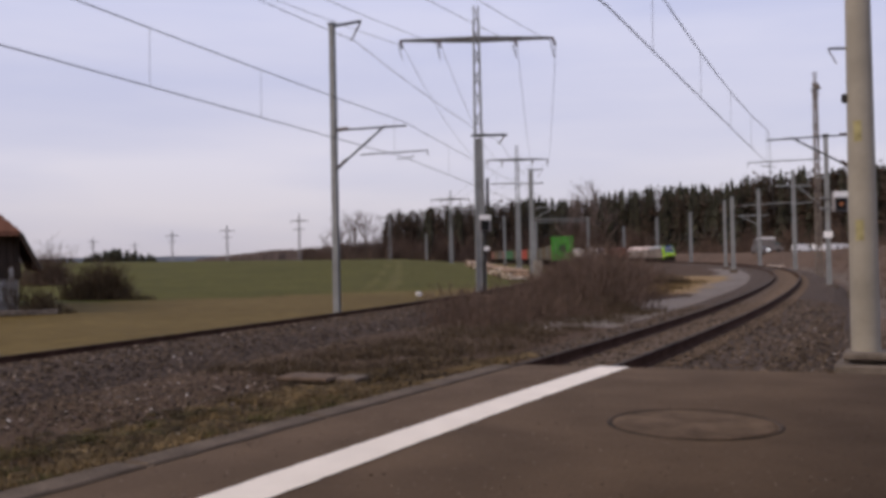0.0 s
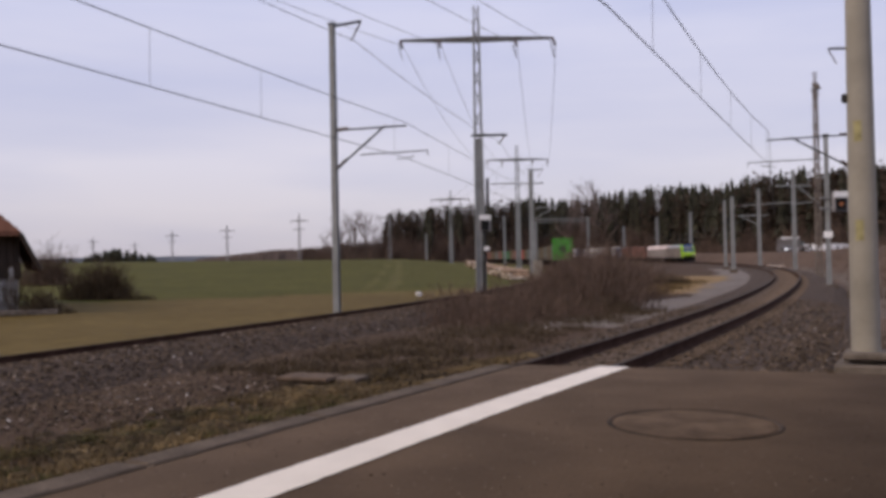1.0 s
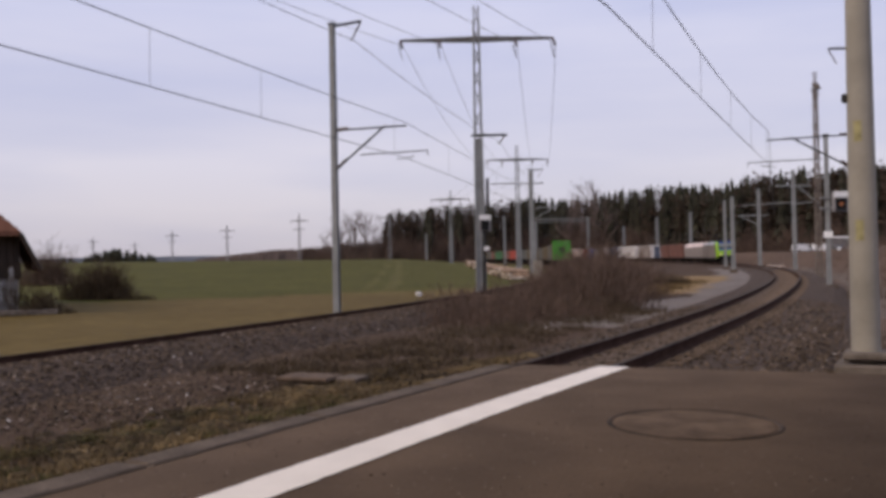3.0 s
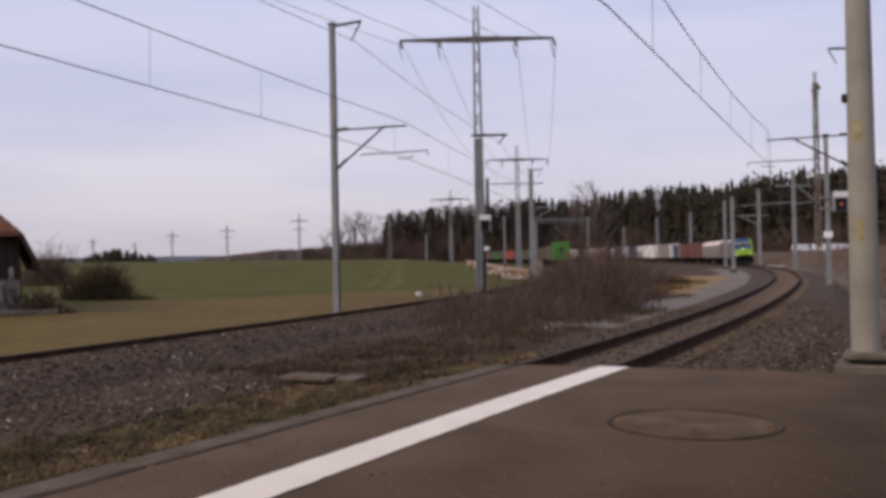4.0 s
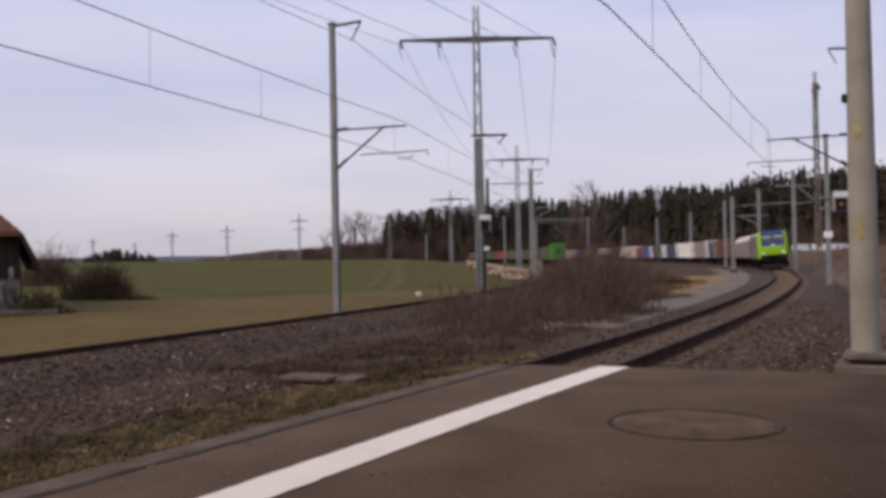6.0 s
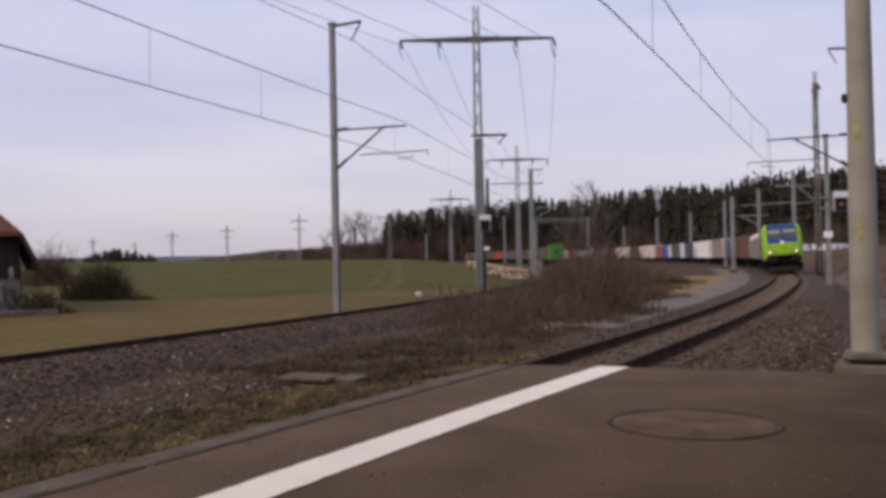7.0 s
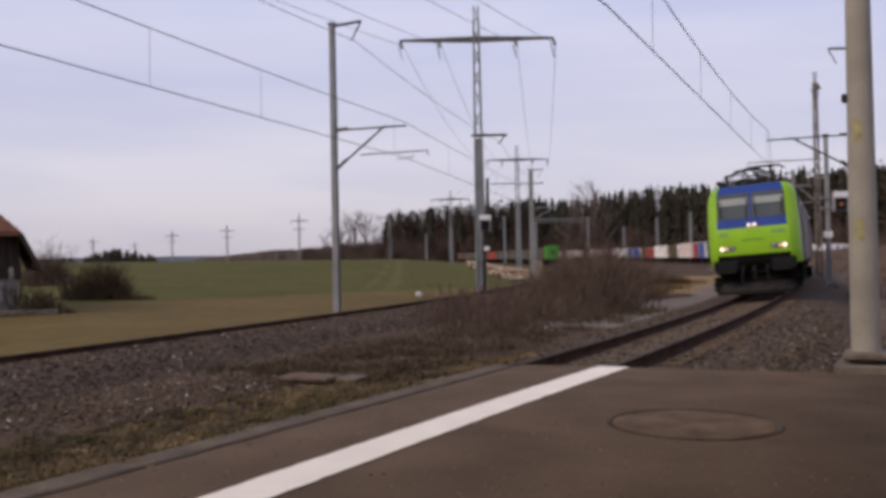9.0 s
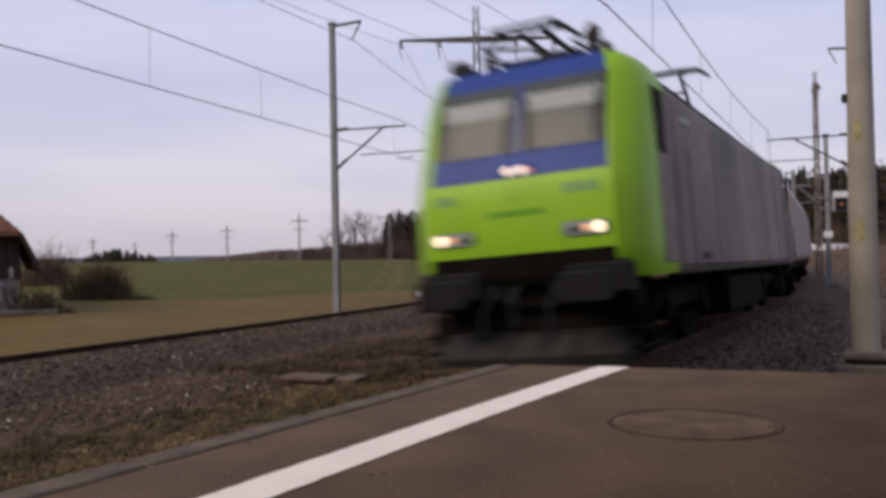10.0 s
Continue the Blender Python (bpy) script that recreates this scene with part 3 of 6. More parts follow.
def build_loco():
    L = thing("electric_locomotive", "lime green, blue and silver electric locomotive with lit headlamps", "locomotive")
    # grey body between the cabs
    prof = [(1.42, 1.11), (1.485, 1.20), (1.485, 3.22), (1.47, 3.42), (1.42, 3.53), (1.10, 3.68), (0, 3.74)]
    prof = prof + [(-y, z) for y, z in prof[-2::-1]]
    g = Geo().loft([[(x, y, z) for y, z in prof] for x in (-7.25, -4, 0, 4, 7.25)][::-1])
    part("body", g, M_SILVER, L, "silver-grey sides with faint panel joints", smooth=True)
    hood = [(1.405, 3.545), (1.25, 3.70), (1.05, 3.80), (0.6, 3.84)]
    hood = hood + [(-y, z) for y, z in hood[::-1]]
    part("roof_hood", Geo().loft([[(x, y * k, z) for y, z in hood] for x, k in ((-7.24, 1.0), (0, 1.0), (7.24, 1.0))][::-1]), M_ROOF, L, "roof shroud painted pale blue-grey for the sky light", smooth=True)
    for end in (1, -1):
        turn = Matrix.Identity(4) if end == 1 else Matrix.Rotation(math.pi, 4, "Z")
        rings = [ring_half(z, xf, wf, w, 7.25) for z, xf, wf, w in CAB]
        cab = part("cab", Geo().loft(rings, caps=True, closed=True), M_GREEN if end == 1 else M_SILVER, L, "lime green cab shell" if end == 1 else "silver-grey rear cab shell", smooth=True, local=turn)
        part("blue_mask", front_band(2.36, 3.82, 0.008), M_BLUE, cab, "dark blue surround of the windscreen")
        for s in (-1, 1):
            y0, y1 = (0.035, 1.085) if s > 0 else (-1.085, -0.035)
            pane = part("windscreen", front_patch(2.67, 3.55, y0, y1, 0.018), M_GLASS, cab, "dark windscreen pane")
            # pale strip in place of the sky mirrored in the pane
            part("sun_blind", front_patch(3.15, 3.38, y0 + 0.04, y1 - 0.04, 0.024), M_SKYBAND_LENS, pane, "pale band painted as the sky's reflection")
            w0, _ = cab_point(2.68, 0)
            w1, _ = cab_point(3.25, 0)
            part("wiper", Geo().tube([w0 + Vector((0.05, s * 0.16, 0)), w1 + Vector((0.06, s * 0.11, 0.12))], 0.016, 5), M_BLACK, cab)
            part("wiper_blade", Geo().tube([w0 + Vector((0.05, s * 0.98, 0.04)), w1 + Vector((0.05, s * 1.0, 0.1))], 0.016, 5), M_BLACK, cab)
            part("screen_seal", front_patch(2.68, 3.54, s * 1.085 - 0.014, s * 1.085 + 0.014, 0.022, 4), M_BLACK, cab, "black rubber seal")
            # lamp cluster
            hp, _ = cab_point(1.68, 0)
            hous = part("lamp_housing", Geo().box((hp.x - 0.04, s * 0.83, 1.685), (0.12, 0.56, 0.205), ch=0.04), M_BLACK, cab, "black lamp recess")
            part("reflector", Geo().box((hp.x + 0.015, s * 0.83, 1.68), (0.02, 0.51, 0.165), ch=0.008), M_REFLECTOR, hous, "faceted silvery reflector")
            for dy, r0, mt in ((0.165, 0.070, M_LAMP), (0.02, 0.050, M_AMBER), (-0.09, 0.036, M_BLACK), (-0.185, 0.045, M_SKYBAND_LENS)):
                g = Geo()
                c = Vector((hp.x + 0.025, s * (0.83 + dy), 1.68))
                n = 16
                g.loft([[(c.x + dx, c.y + r * math.cos(2 * math.pi * i / n), c.z + r * math.sin(2 * math.pi * i / n)) for i in range(n)] for dx, r in ((0.0, r0), (0.02, r0 * 0.92), (0.035, r0 * 0.55), (0.04, 0.01))])
                part("headlamp", g, mt, hous, "glowing warm headlamp" if mt is M_LAMP else "dim amber lamp" if mt is M_AMBER else "unlit lamp lens")
            # number, left as plain bars
            for k in range(5 if s > 0 else 3):
                part("number_bar", front_patch(2.10, 2.22, s * 0.82 - 0.22 + k * 0.09, s * 0.82 - 0.165 + k * 0.09, 0.006, 2), M_WASHED, cab)
            # side door, window and handrails of the cab
            door = part("cab_door", Geo().box((6.80, s * 1.488, 2.30), (0.72, 0.02, 2.15), ch=0.006), M_SILVER, cab, "grey cab door")
            part("side_window", Geo().box((7.80, s * 1.482, 2.98), (0.44, 0.036, 0.80), ch=0.008), M_SIDEGLASS, cab, "dark cab side window")
            part("side_mirror", Geo().box((6.50, s * 1.53, 3.12), (0.10, 0.10, 0.09), ch=0.02), M_WHITE, cab, "small pale folded mirror")
            part("door_window", Geo().box((6.85, s * 1.50, 2.98), (0.40, 0.02, 0.50), ch=0.006), M_SILVER, door)
            for hx in (6.38, 7.21):
                part("handrail", Geo().tube([(hx, s * 1.54, 1.15), (hx, s * 1.54, 2.75)], 0.018, 6), M_GALV, door)
        tp, _ = cab_point(2.44, 0)
        top = part("top_lamp_housing", Geo().box((tp.x - 0.02, 0, 2.44), (0.12, 0.46, 0.19), ch=0.05), M_BLUE, cab)
        for yy, mt, lab in ((-0.085, M_LAMPTOP, "glowing top headlamp"), (0.085, M_LAMPTOP if end == 1 else M_TAILLENS, "second glowing top headlamp")):
            part("headlamp", Geo().tube([(tp.x + 0.03, yy, 2.44), (tp.x + 0.058, yy, 2.44)], 0.062, 14, 0.054), mt, top, lab)
        part("tail_lens", Geo().tube([(tp.x + 0.03, 0.185, 2.44), (tp.x + 0.05, 0.185, 2.44)], 0.034, 10), M_TAILLENS, top, "small red tail lens")
        part("nose_emblem", front_patch(1.90, 1.97, -0.36, 0.36, 0.006, 2), M_EMBLEM, cab)
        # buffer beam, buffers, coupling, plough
        # flat black sheet on the shell paints the recess's shade
        part("lower_apron", front_patch(1.10, 1.45, -1.16, 1.16, 0.012, 4), M_UNDER, cab, "black sheet in place of the dark recess below the nose")
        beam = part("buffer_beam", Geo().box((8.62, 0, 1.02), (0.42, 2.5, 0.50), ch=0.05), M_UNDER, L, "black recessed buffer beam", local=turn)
        for s in (-1, 1):
            buf = Geo().tube([(9.1, s * 0.875, 1.02), (9.42, s * 0.875, 1.02)], 0.105, 14)
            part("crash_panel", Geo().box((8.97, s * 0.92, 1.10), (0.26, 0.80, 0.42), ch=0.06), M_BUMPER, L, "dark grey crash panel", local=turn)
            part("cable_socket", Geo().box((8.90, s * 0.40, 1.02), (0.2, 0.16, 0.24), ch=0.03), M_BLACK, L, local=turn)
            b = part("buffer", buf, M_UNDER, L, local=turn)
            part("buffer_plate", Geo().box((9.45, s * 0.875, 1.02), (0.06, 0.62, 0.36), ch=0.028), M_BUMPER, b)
            part("footstep", Geo().box((8.75, s * 1.28, 0.50), (0.34, 0.26, 0.05), ch=0.01).box((8.75, s * 1.28, 0.30), (0.34, 0.26, 0.04), ch=0.01).box((8.58, s * 1.28, 0.5), (0.03, 0.24, 0.5)), M_UNDER, L, local=turn)
            part("brake_hose", Geo().tube([(9.14, s * 0.38, 0.95), (9.32, s * 0.40, 0.80), (9.34, s * 0.42, 0.55), (9.25, s * 0.42, 0.42)], 0.03, 6), M_BLACK, L, local=turn)
        part("coupling_hook", Geo().tube([(9.14, 0, 1.02), (9.36, 0, 1.02), (9.42, 0, 0.90), (9.36, 0, 0.62)], 0.055, 8), M_BLACK, beam)
        g = Geo()
        rs = []
        for z, xo in ((0.13, 0.10), (0.24, 0.12), (0.46, -0.02), (0.52, -0.10)):
            rs.append([(8.88 + xo + fx, y, z) for fx, y in ((-0.16, 1.30), (0.02, 1.10), (0.10, 0.4), (0.10, -0.4), (0.02, -1.10), (-0.16, -1.30))] + [(8.80 + xo + fx, y, z) for fx, y in ((-0.16, -1.24), (0, -1.06), (0, 1.06), (-0.16, 1.24))])
        part("snow_plough", g.loft(rs), M_PLOUGH, L, "scuffed grey snow plough", local=turn)
        # dark block added so no bright ground shows between plough and buffer beam
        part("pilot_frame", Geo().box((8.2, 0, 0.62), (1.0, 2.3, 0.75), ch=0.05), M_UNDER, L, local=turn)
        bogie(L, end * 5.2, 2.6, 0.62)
    # panel joints, grilles and emblems on the sides
    for s in (-1, 1):
        for x in (-4.6, 4.0):
            part("panel_joint", Geo().box((x, s * 1.487, 2.25), (0.014, 0.010, 2.0)), M_PLOUGH, L)
        part("skirt_rail", Geo().box((0, s * 1.40, 1.12), (14.4, 0.06, 0.12), ch=0.02), M_BUMPER, L)
        part("roof_edge", Geo().tube([(-7.2, s * 1.425, 3.54), (7.2, s * 1.425, 3.54)], 0.022, 6), M_BUMPER, L, "dark gutter strip")
        part("side_panel", Geo().box((7.62, s * 1.486, 2.28), (0.86, 0.014, 2.1), ch=0.004), M_SILVER, L)
        part("lettering_bar", Geo().box((5.3, s * 1.488, 1.30), (0.7, 0.012, 0.10)), M_BUMPER, L)
        part("equipment_box", Geo().box((0, s * 0.95, 0.62), (4.6, 0.7, 0.66), ch=0.06), M_UNDER, L)
    # roof gear
    part("roof_duct", Geo().box((-1.5, 0, 3.89), (6.0, 1.2, 0.12), ch=0.04), M_ROOF, L)
    for x, up in ((6.9, False), (-0.9, True), (-6.4, False)):
        d = 1 if x > 0 or up else -1
        zb = 4.04
        p = part("pantograph", Geo().box((x, 0.5, zb), (1.9, 0.07, 0.07)).box((x, -0.5, zb), (1.9, 0.07, 0.07)).box((x - 0.8, 0, zb), (0.07, 1.1, 0.07)).box((x + 0.8, 0, zb), (0.07, 1.1, 0.07)), M_PANTO, L, "raised pantograph" if up else "folded pantograph")
        for sx in (-0.8, 0.8):
            for sy in (-0.5, 0.5):
                part("insulator", Geo().tube([(x + sx, sy, zb - 0.26), (x + sx, sy, zb)], 0.06, 8), M_INSUL, p)
        if up:
            foot, knee, head = Vector((x + 0.5, 0, 4.10)), Vector((x - 0.95, 0, 4.72)), Vector((x + 0.75, 0, 5.22))
        else:
            foot, knee, head = Vector((x + d * 0.3, 0, 4.10)), Vector((x - d * 1.35, 0, 4.20)), Vector((x + d * 1.15, 0, 4.34))
        part("lower_arm", Geo().tube([foot, knee], 0.065, 8), M_PANTO, p)
        wide = 0.30 if up else 0.16
        part("upper_arm", Geo().tube([knee + Vector((0, 0.16, 0)), head + Vector((0, wide, 0))], 0.042, 6).tube([knee + Vector((0, -0.16, 0)), head + Vector((0, -wide, 0))], 0.042, 6).tube([knee + Vector((0, -0.2, 0)), knee + Vector((0, 0.2, 0))], 0.05, 6).tube([knee.lerp(head, 0.5) + Vector((0, -0.2, 0)), knee.lerp(head, 0.5) + Vector((0, 0.2, 0))], 0.03, 6), M_PANTO, p)
        part("control_rod", Geo().tube([foot + Vector((0.15 * d, 0.08, -0.03)), knee + Vector((0, 0.06, -0.08))], 0.022, 5), M_PANTO, p)
        half = 0.88 if up else 0.62
        for o in (-0.17, 0.17):
            part("contact_strip", Geo().tube([(head.x + o, -half, head.z - 0.15), (head.x + o, -half + 0.2, head.z), (head.x + o, -0.4, head.z + 0.03), (head.x + o, 0.4, head.z + 0.03), (head.x + o, half - 0.2, head.z), (head.x + o, half, head.z - 0.15)], 0.030, 6), M_PANTO, p)
        for y in (-0.38, 0.38):
            part("strip_carrier", Geo().box((head.x, y, head.z), (0.42, 0.05, 0.05)), M_PANTO, p)
    for x, y in ((7.9, 0.78), (7.5, -0.80), (5.4, -0.7), (5.0, 0.6), (4.3, -0.2)):
        b = part("roof_insulator", Geo().tube([(x, y, 3.76), (x, y, 4.30)], 0.06, 10), M_INSUL, L)
        for k in range(4):
            part("shed_disc", Geo().tube([(x, y, 3.96 + k * 0.085), (x, y, 3.985 + k * 0.085)], 0.11, 12), M_INSUL, b)
    for x, y, sx, sy, sz in ((7.9, 0.25, 0.34, 0.36, 0.20), (7.6, -0.35, 0.5, 0.3, 0.17), (5.6, 0.45, 0.5, 0.4, 0.34), (4.7, -0.3, 0.5, 0.5, 0.36), (6.9, -0.86, 0.5, 0.18, 0.24), (6.9, 0.88, 0.5, 0.16, 0.22), (-3.2, 0.3, 1.2, 0.7, 0.3)):
        part("roof_box", Geo().box((x, y, 3.80 + sz / 2), (sx, sy, sz + 0.06), ch=0.04), M_PANTO, L)
    for y0, y1, z1 in ((0.78, 0.3, 4.28), (-0.80, -0.25, 4.27)):
        part("roof_cable", Geo().tube([(7.8, y0, z1), (7.2, y1, z1 + 0.05), (6.2, y1 * 1.6, z1 - 0.03), (5.2, y0 * 0.8, z1 + 0.02), (4.3, -0.2, 4.28), (2.0, -0.3, 4.10)], 0.026, 5), M_PANTO, L)
    for y in (-1.02, -0.90):
        part("horn", Geo().tube([(7.85, y, 3.93), (8.22, y, 3.99)], 0.04, 10, 0.09), M_PANTO, L)
    part("horn_bracket", Geo().box((7.9, -0.96, 3.88), (0.16, 0.2, 0.12), ch=0.02), M_PANTO, L)
    part("antenna", Geo().box((8.02, 0.98, 3.93), (0.16, 0.10, 0.20), ch=0.03), M_DARKSTEEL, L)
    return L


LOCO = build_loco()


# ---- wagons and their load ----
def build_wagon(L):
    e0 = L / 2 - 0.42
    w = thing("flat_wagon", "dark grimy container flat wagon on two bogies", "wagon", group="freight wagons")
    g = Geo()
    for s in (-1, 1):
        g.box((0, s * 1.15, 1.0), (L - 0.9, 0.14, 0.30), ch=0.02)
    for k in range(9):
        g.box(((k - 4) * (L - 2) / 8, 0, 1.02), (0.16, 2.2, 0.22))
    for e in (-1, 1):
        g.box((e * (e0 - 0.05), 0, 1.0), (0.2, 2.5, 0.4), ch=0.02)
    part("underframe", g, M_UNDER, w)
    part("brake_gear", Geo().box((0, 0, 0.72), (5.5, 0.5, 0.3), ch=0.05).tube([(-6, 0.4, 0.75), (6, 0.4, 0.75)], 0.05, 6), M_UNDER, w)
    for e in (-1, 1):
        bogie(w, e * (L / 2 - 3.0), 1.8, 0.46)
        for s in (-1, 1):
            part("buffer", Geo().tube([(e * e0, s * 0.875, 1.05), (e * (e0 + 0.36), s * 0.875, 1.05)], 0.1, 10).box((e * (e0 + 0.38), s * 0.875, 1.05), (0.05, 0.44, 0.34), ch=0.02), M_UNDER, w)
    return w


def build_box(material, label, name="freight_container", length=7.7, height=2.75, door_mat=None):
    """A container or swap body: ribbed sides, corner posts, end doors with lock rods. Its base is at z = 0."""
    c = thing(name, label, "container", group="containers on the train")
    hl, hw = length / 2, 1.25
    g = Geo()
    n = int(length / 0.28)
    xs = np.linspace(-hl + 0.12, hl - 0.12, n * 4 + 1)
    off = [0.0 if (i % 4) in (0, 1) else 0.035 for i in range(len(xs))]
    ring = [(x, hw - 0.01 - o) for x, o in zip(xs, off)] + [(x, -hw + 0.01 + o) for x, o in zip(xs[::-1], off[::-1])]
    g.loft([[(x, y, z) for x, y in ring[::-1]] for z in (0.10, height - 0.06)][::-1])
    part("body", g, material, c)
    for e in (-1, 1):
        g = Geo()
        for s in (-1, 1):
            g.box((e * (hl - 0.07), s * (hw - 0.06), height / 2), (0.14, 0.12, height), ch=0.015)
        g.box((e * (hl - 0.07), 0, 0.07), (0.13, 2.3, 0.14)).box((e * (hl - 0.07), 0, height - 0.06), (0.13, 2.3, 0.12))
        part("end_frame", g, door_mat or material, c)
        for s in (-1, 1):
            d = part("door", Geo().box((e * (hl - 0.06), s * 0.55, height / 2), (0.06, 1.06, height - 0.3), ch=0.01), door_mat or material, c)
            for k in (0.3, 0.8):
                part("lock_rod", Geo().tube([(e * (hl - 0.015), s * k, 0.12), (e * (hl - 0.015), s * k, height - 0.14)], 0.022, 5), M_GALV, d)
    part("roof_panel", Geo().box((0, 0, height - 0.02), (length - 0.2, 2.36, 0.05), ch=0.015), material, c)
    for e in (-1, 1):
        part("bottom_rail", Geo().box((0, e * (hw - 0.05), 0.07), (length - 0.26, 0.1, 0.14)), material, c)
    return c


def paint(name, c):
    return mat(name, c, 0.6, var=0.2, scale=0.8, fine=9, bump=0.05)


COLOURS = {
    "brown": (paint("oxide_brown_paint", (0.15, 0.075, 0.062)), "dull oxide-brown freight container"),
    "grey": (paint("warm_grey_paint", (0.26, 0.225, 0.21)), "warm grey freight container"),
    "white": (paint("dusty_white_paint", (0.74, 0.71, 0.70)), "dusty white swap body"),
    "navy": (paint("navy_paint", (0.065, 0.082, 0.13)), "navy blue freight container"),
    "blue": (paint("mid_blue_paint", (0.07, 0.10, 0.30)), "bright blue freight container"),
    "red": (paint("dull_red_paint", (0.30, 0.07, 0.06)), "dull red freight container"),
    "pink": (paint("pale_pinkish_paint", (0.66, 0.54, 0.51)), "pale pinkish-white swap body"),
    "slate": (paint("slate_grey_paint", (0.10, 0.10, 0.098)), "dark slate-grey freight container with pale ends"),
    "olive": (paint("olive_brown_paint", (0.10, 0.078, 0.05)), "dull olive-brown freight container"),
    "green": (M_TRAINGREEN, "grass green freight container at the tail of a train"),
    "fargreen": (paint("dark_green_paint", (0.05, 0.12, 0.06)), "dark green container on a departing train"),
    "tailred": (paint("tail_red_paint", (0.30, 0.06, 0.045)), "red freight container on a departing train"),
}
PROTO = {}


def load(colour, length, height):
    key = (colour, length, height)
    if key not in PROTO:
        m, lab = COLOURS[colour]
        PROTO[key] = build_box(m, lab, length=length, height=height, door_mat=COLOURS["white"][0] if colour in ("grey", "navy", "slate", "white", "olive", "blue") and height > 2.58 else None)
        return PROTO[key]
    return copy_thing(PROTO[key], Matrix.Identity(4))


def build_covered():
    """A long covered wagon with a rounded pale roof."""
    w = thing("covered_wagon", "long grey covered wagon with a pale rounded roof behind the locomotive", "wagon", group="freight wagons")
    prof = [(1.36, 1.15), (1.42, 1.3), (1.42, 3.1), (1.36, 3.3)]
    prof = prof + [(-y, z) for y, z in prof[::-1]]
    part("body", Geo().loft([[(x, y, z) for y, z in prof] for x in (-10.9, 10.9)][::-1]), COLOURS["grey"][0], w, "warm grey sliding-wall body")
    top = [(1.38, 3.28), (1.28, 3.55), (0.95, 3.85), (0.5, 4.0), (0, 4.04)]
    top = top + [(-y, z) for y, z in top[-2::-1]]
    part("roof", Geo().loft([[(x, y, z) for y, z in top] for x in (-10.95, 10.95)][::-1]), COLOURS["pink"][0], w, "pale rounded roof", smooth=True)
    for s in (-1, 1):
        for k in range(5):
            part("sliding_wall", Geo().box((-8.7 + k * 4.35, s * 1.425, 2.2), (4.2, 0.03, 1.9), ch=0.01), COLOURS["grey"][0], w)
        part("sole_bar", Geo().box((0, s * 1.2, 1.05), (21.8, 0.14, 0.26), ch=0.02), M_UNDER, w)
    for e in (-1, 1):
        bogie(w, e * 7.8, 1.8, 0.46)
        for s in (-1, 1):
            part("buffer", Geo().tube([(e * 10.9, s * 0.875, 1.05), (e * 11.3, s * 0.875, 1.05)], 0.1, 10).box((e * 11.32, s * 0.875, 1.05), (0.05, 0.44, 0.34), ch=0.02), M_UNDER, w)
    return w


# one entry a wagon: its centre's distance behind the locomotive's nose, and its boxes (colour, length, height) from front to rear
TRAIN = [
    (52.0, [("brown", 7.7, 2.95), ("brown", 7.7, 2.95)]),
    (70.0, [("brown", 7.7, 2.95), ("navy", 7.7, 2.9)]),
    (88.5, [("grey", 13.8, 3.15)]),
    (106.5, [("white", 14.4, 3.15)]),
    (123.5, [("navy", 11.0, 3.1)]),
    (139.8, [("slate", 10.8, 3.1)]),
    (156.0, [("blue", 7.7, 2.9), ("red", 5.6, 2.9)]),
    (171.5, [("pink", 12.6, 3.1)]),
    (187.0, [("olive", 11.0, 2.95)]),
    (202.0, [("white", 13.6, 2.9)]),
    (217.0, [("red", 7.7, 2.6), ("brown", 5.6, 2.6)]),
    (232.5, [("blue", 7.7, 2.6), ("blue", 5.6, 2.6)]),
    (248.0, [("white", 12.4, 2.6)]),
    (263.5, [("grey", 7.7, 2.6), ("red", 5.6, 2.6)]),
    (279.0, [("pink", 12.4, 2.6)]),
    (294.5, [("navy", 7.7, 2.6), ("white", 5.6, 2.6)]),
    (310.0, [("white", 12.4, 2.6)]),
    (325.5, [("brown", 7.7, 2.6), ("grey", 5.6, 2.6)]),
]
DECK = 1.16
LONG = build_wagon(17.4)
SHORT = build_wagon(15.0)
COVERED = build_covered()
RAKE = [(COVERED, 30.4, 0.0, 0.0)]      # (object, distance of its wagon's centre behind the nose, offset along the wagon, height)
used = set()
for behind, boxes in TRAIN:
    proto = LONG if behind < 110 else SHORT
    wag = copy_thing(proto, Matrix.Identity(4)) if proto.name in used else proto
    used.add(proto.name)
    RAKE.append((wag, behind, 0.0, 0.0))
    spots = [0.0] if len(boxes) == 1 else [4.0, -4.0] if behind < 110 else [3.4, -3.4]
    for (c, ln, h), o in zip(boxes, spots):
        RAKE.append((load(c, ln, h), behind, o, DECK))

# tail of the departing train on the other track
TAIL = []
GONE = [("green", "olive"), ("olive", "slate"), ("slate", "olive"), ("olive", "olive"), ("slate", "olive"), ("olive", "slate"), ("olive", "slate"),
        ("slate", "olive"), ("tailred", "tailred"), ("brown", "olive"), ("fargreen", "fargreen"), ("brown", "slate"), ("olive", "brown")]
for i, pair in enumerate(GONE):
    wag = copy_thing(LONG, Matrix.Identity(4))
    TAIL.append((wag, i * 17.3, 0.0, 0.0))
    for c, o in zip(pair, (-4.05, 4.05)):
        TAIL.append((load(c, 7.7, 2.75 if c == "green" else 2.55), i * 17.3, o, DECK))
tail_box = TAIL[1][0]
for e in (-1, 1):
    part("emblem", Geo().box((e * 3.86, 0.0, 1.45), (0.03, 0.8, 0.8), ch=0.01), M_EMBLEMDARK, tail_box, "dark square emblem")


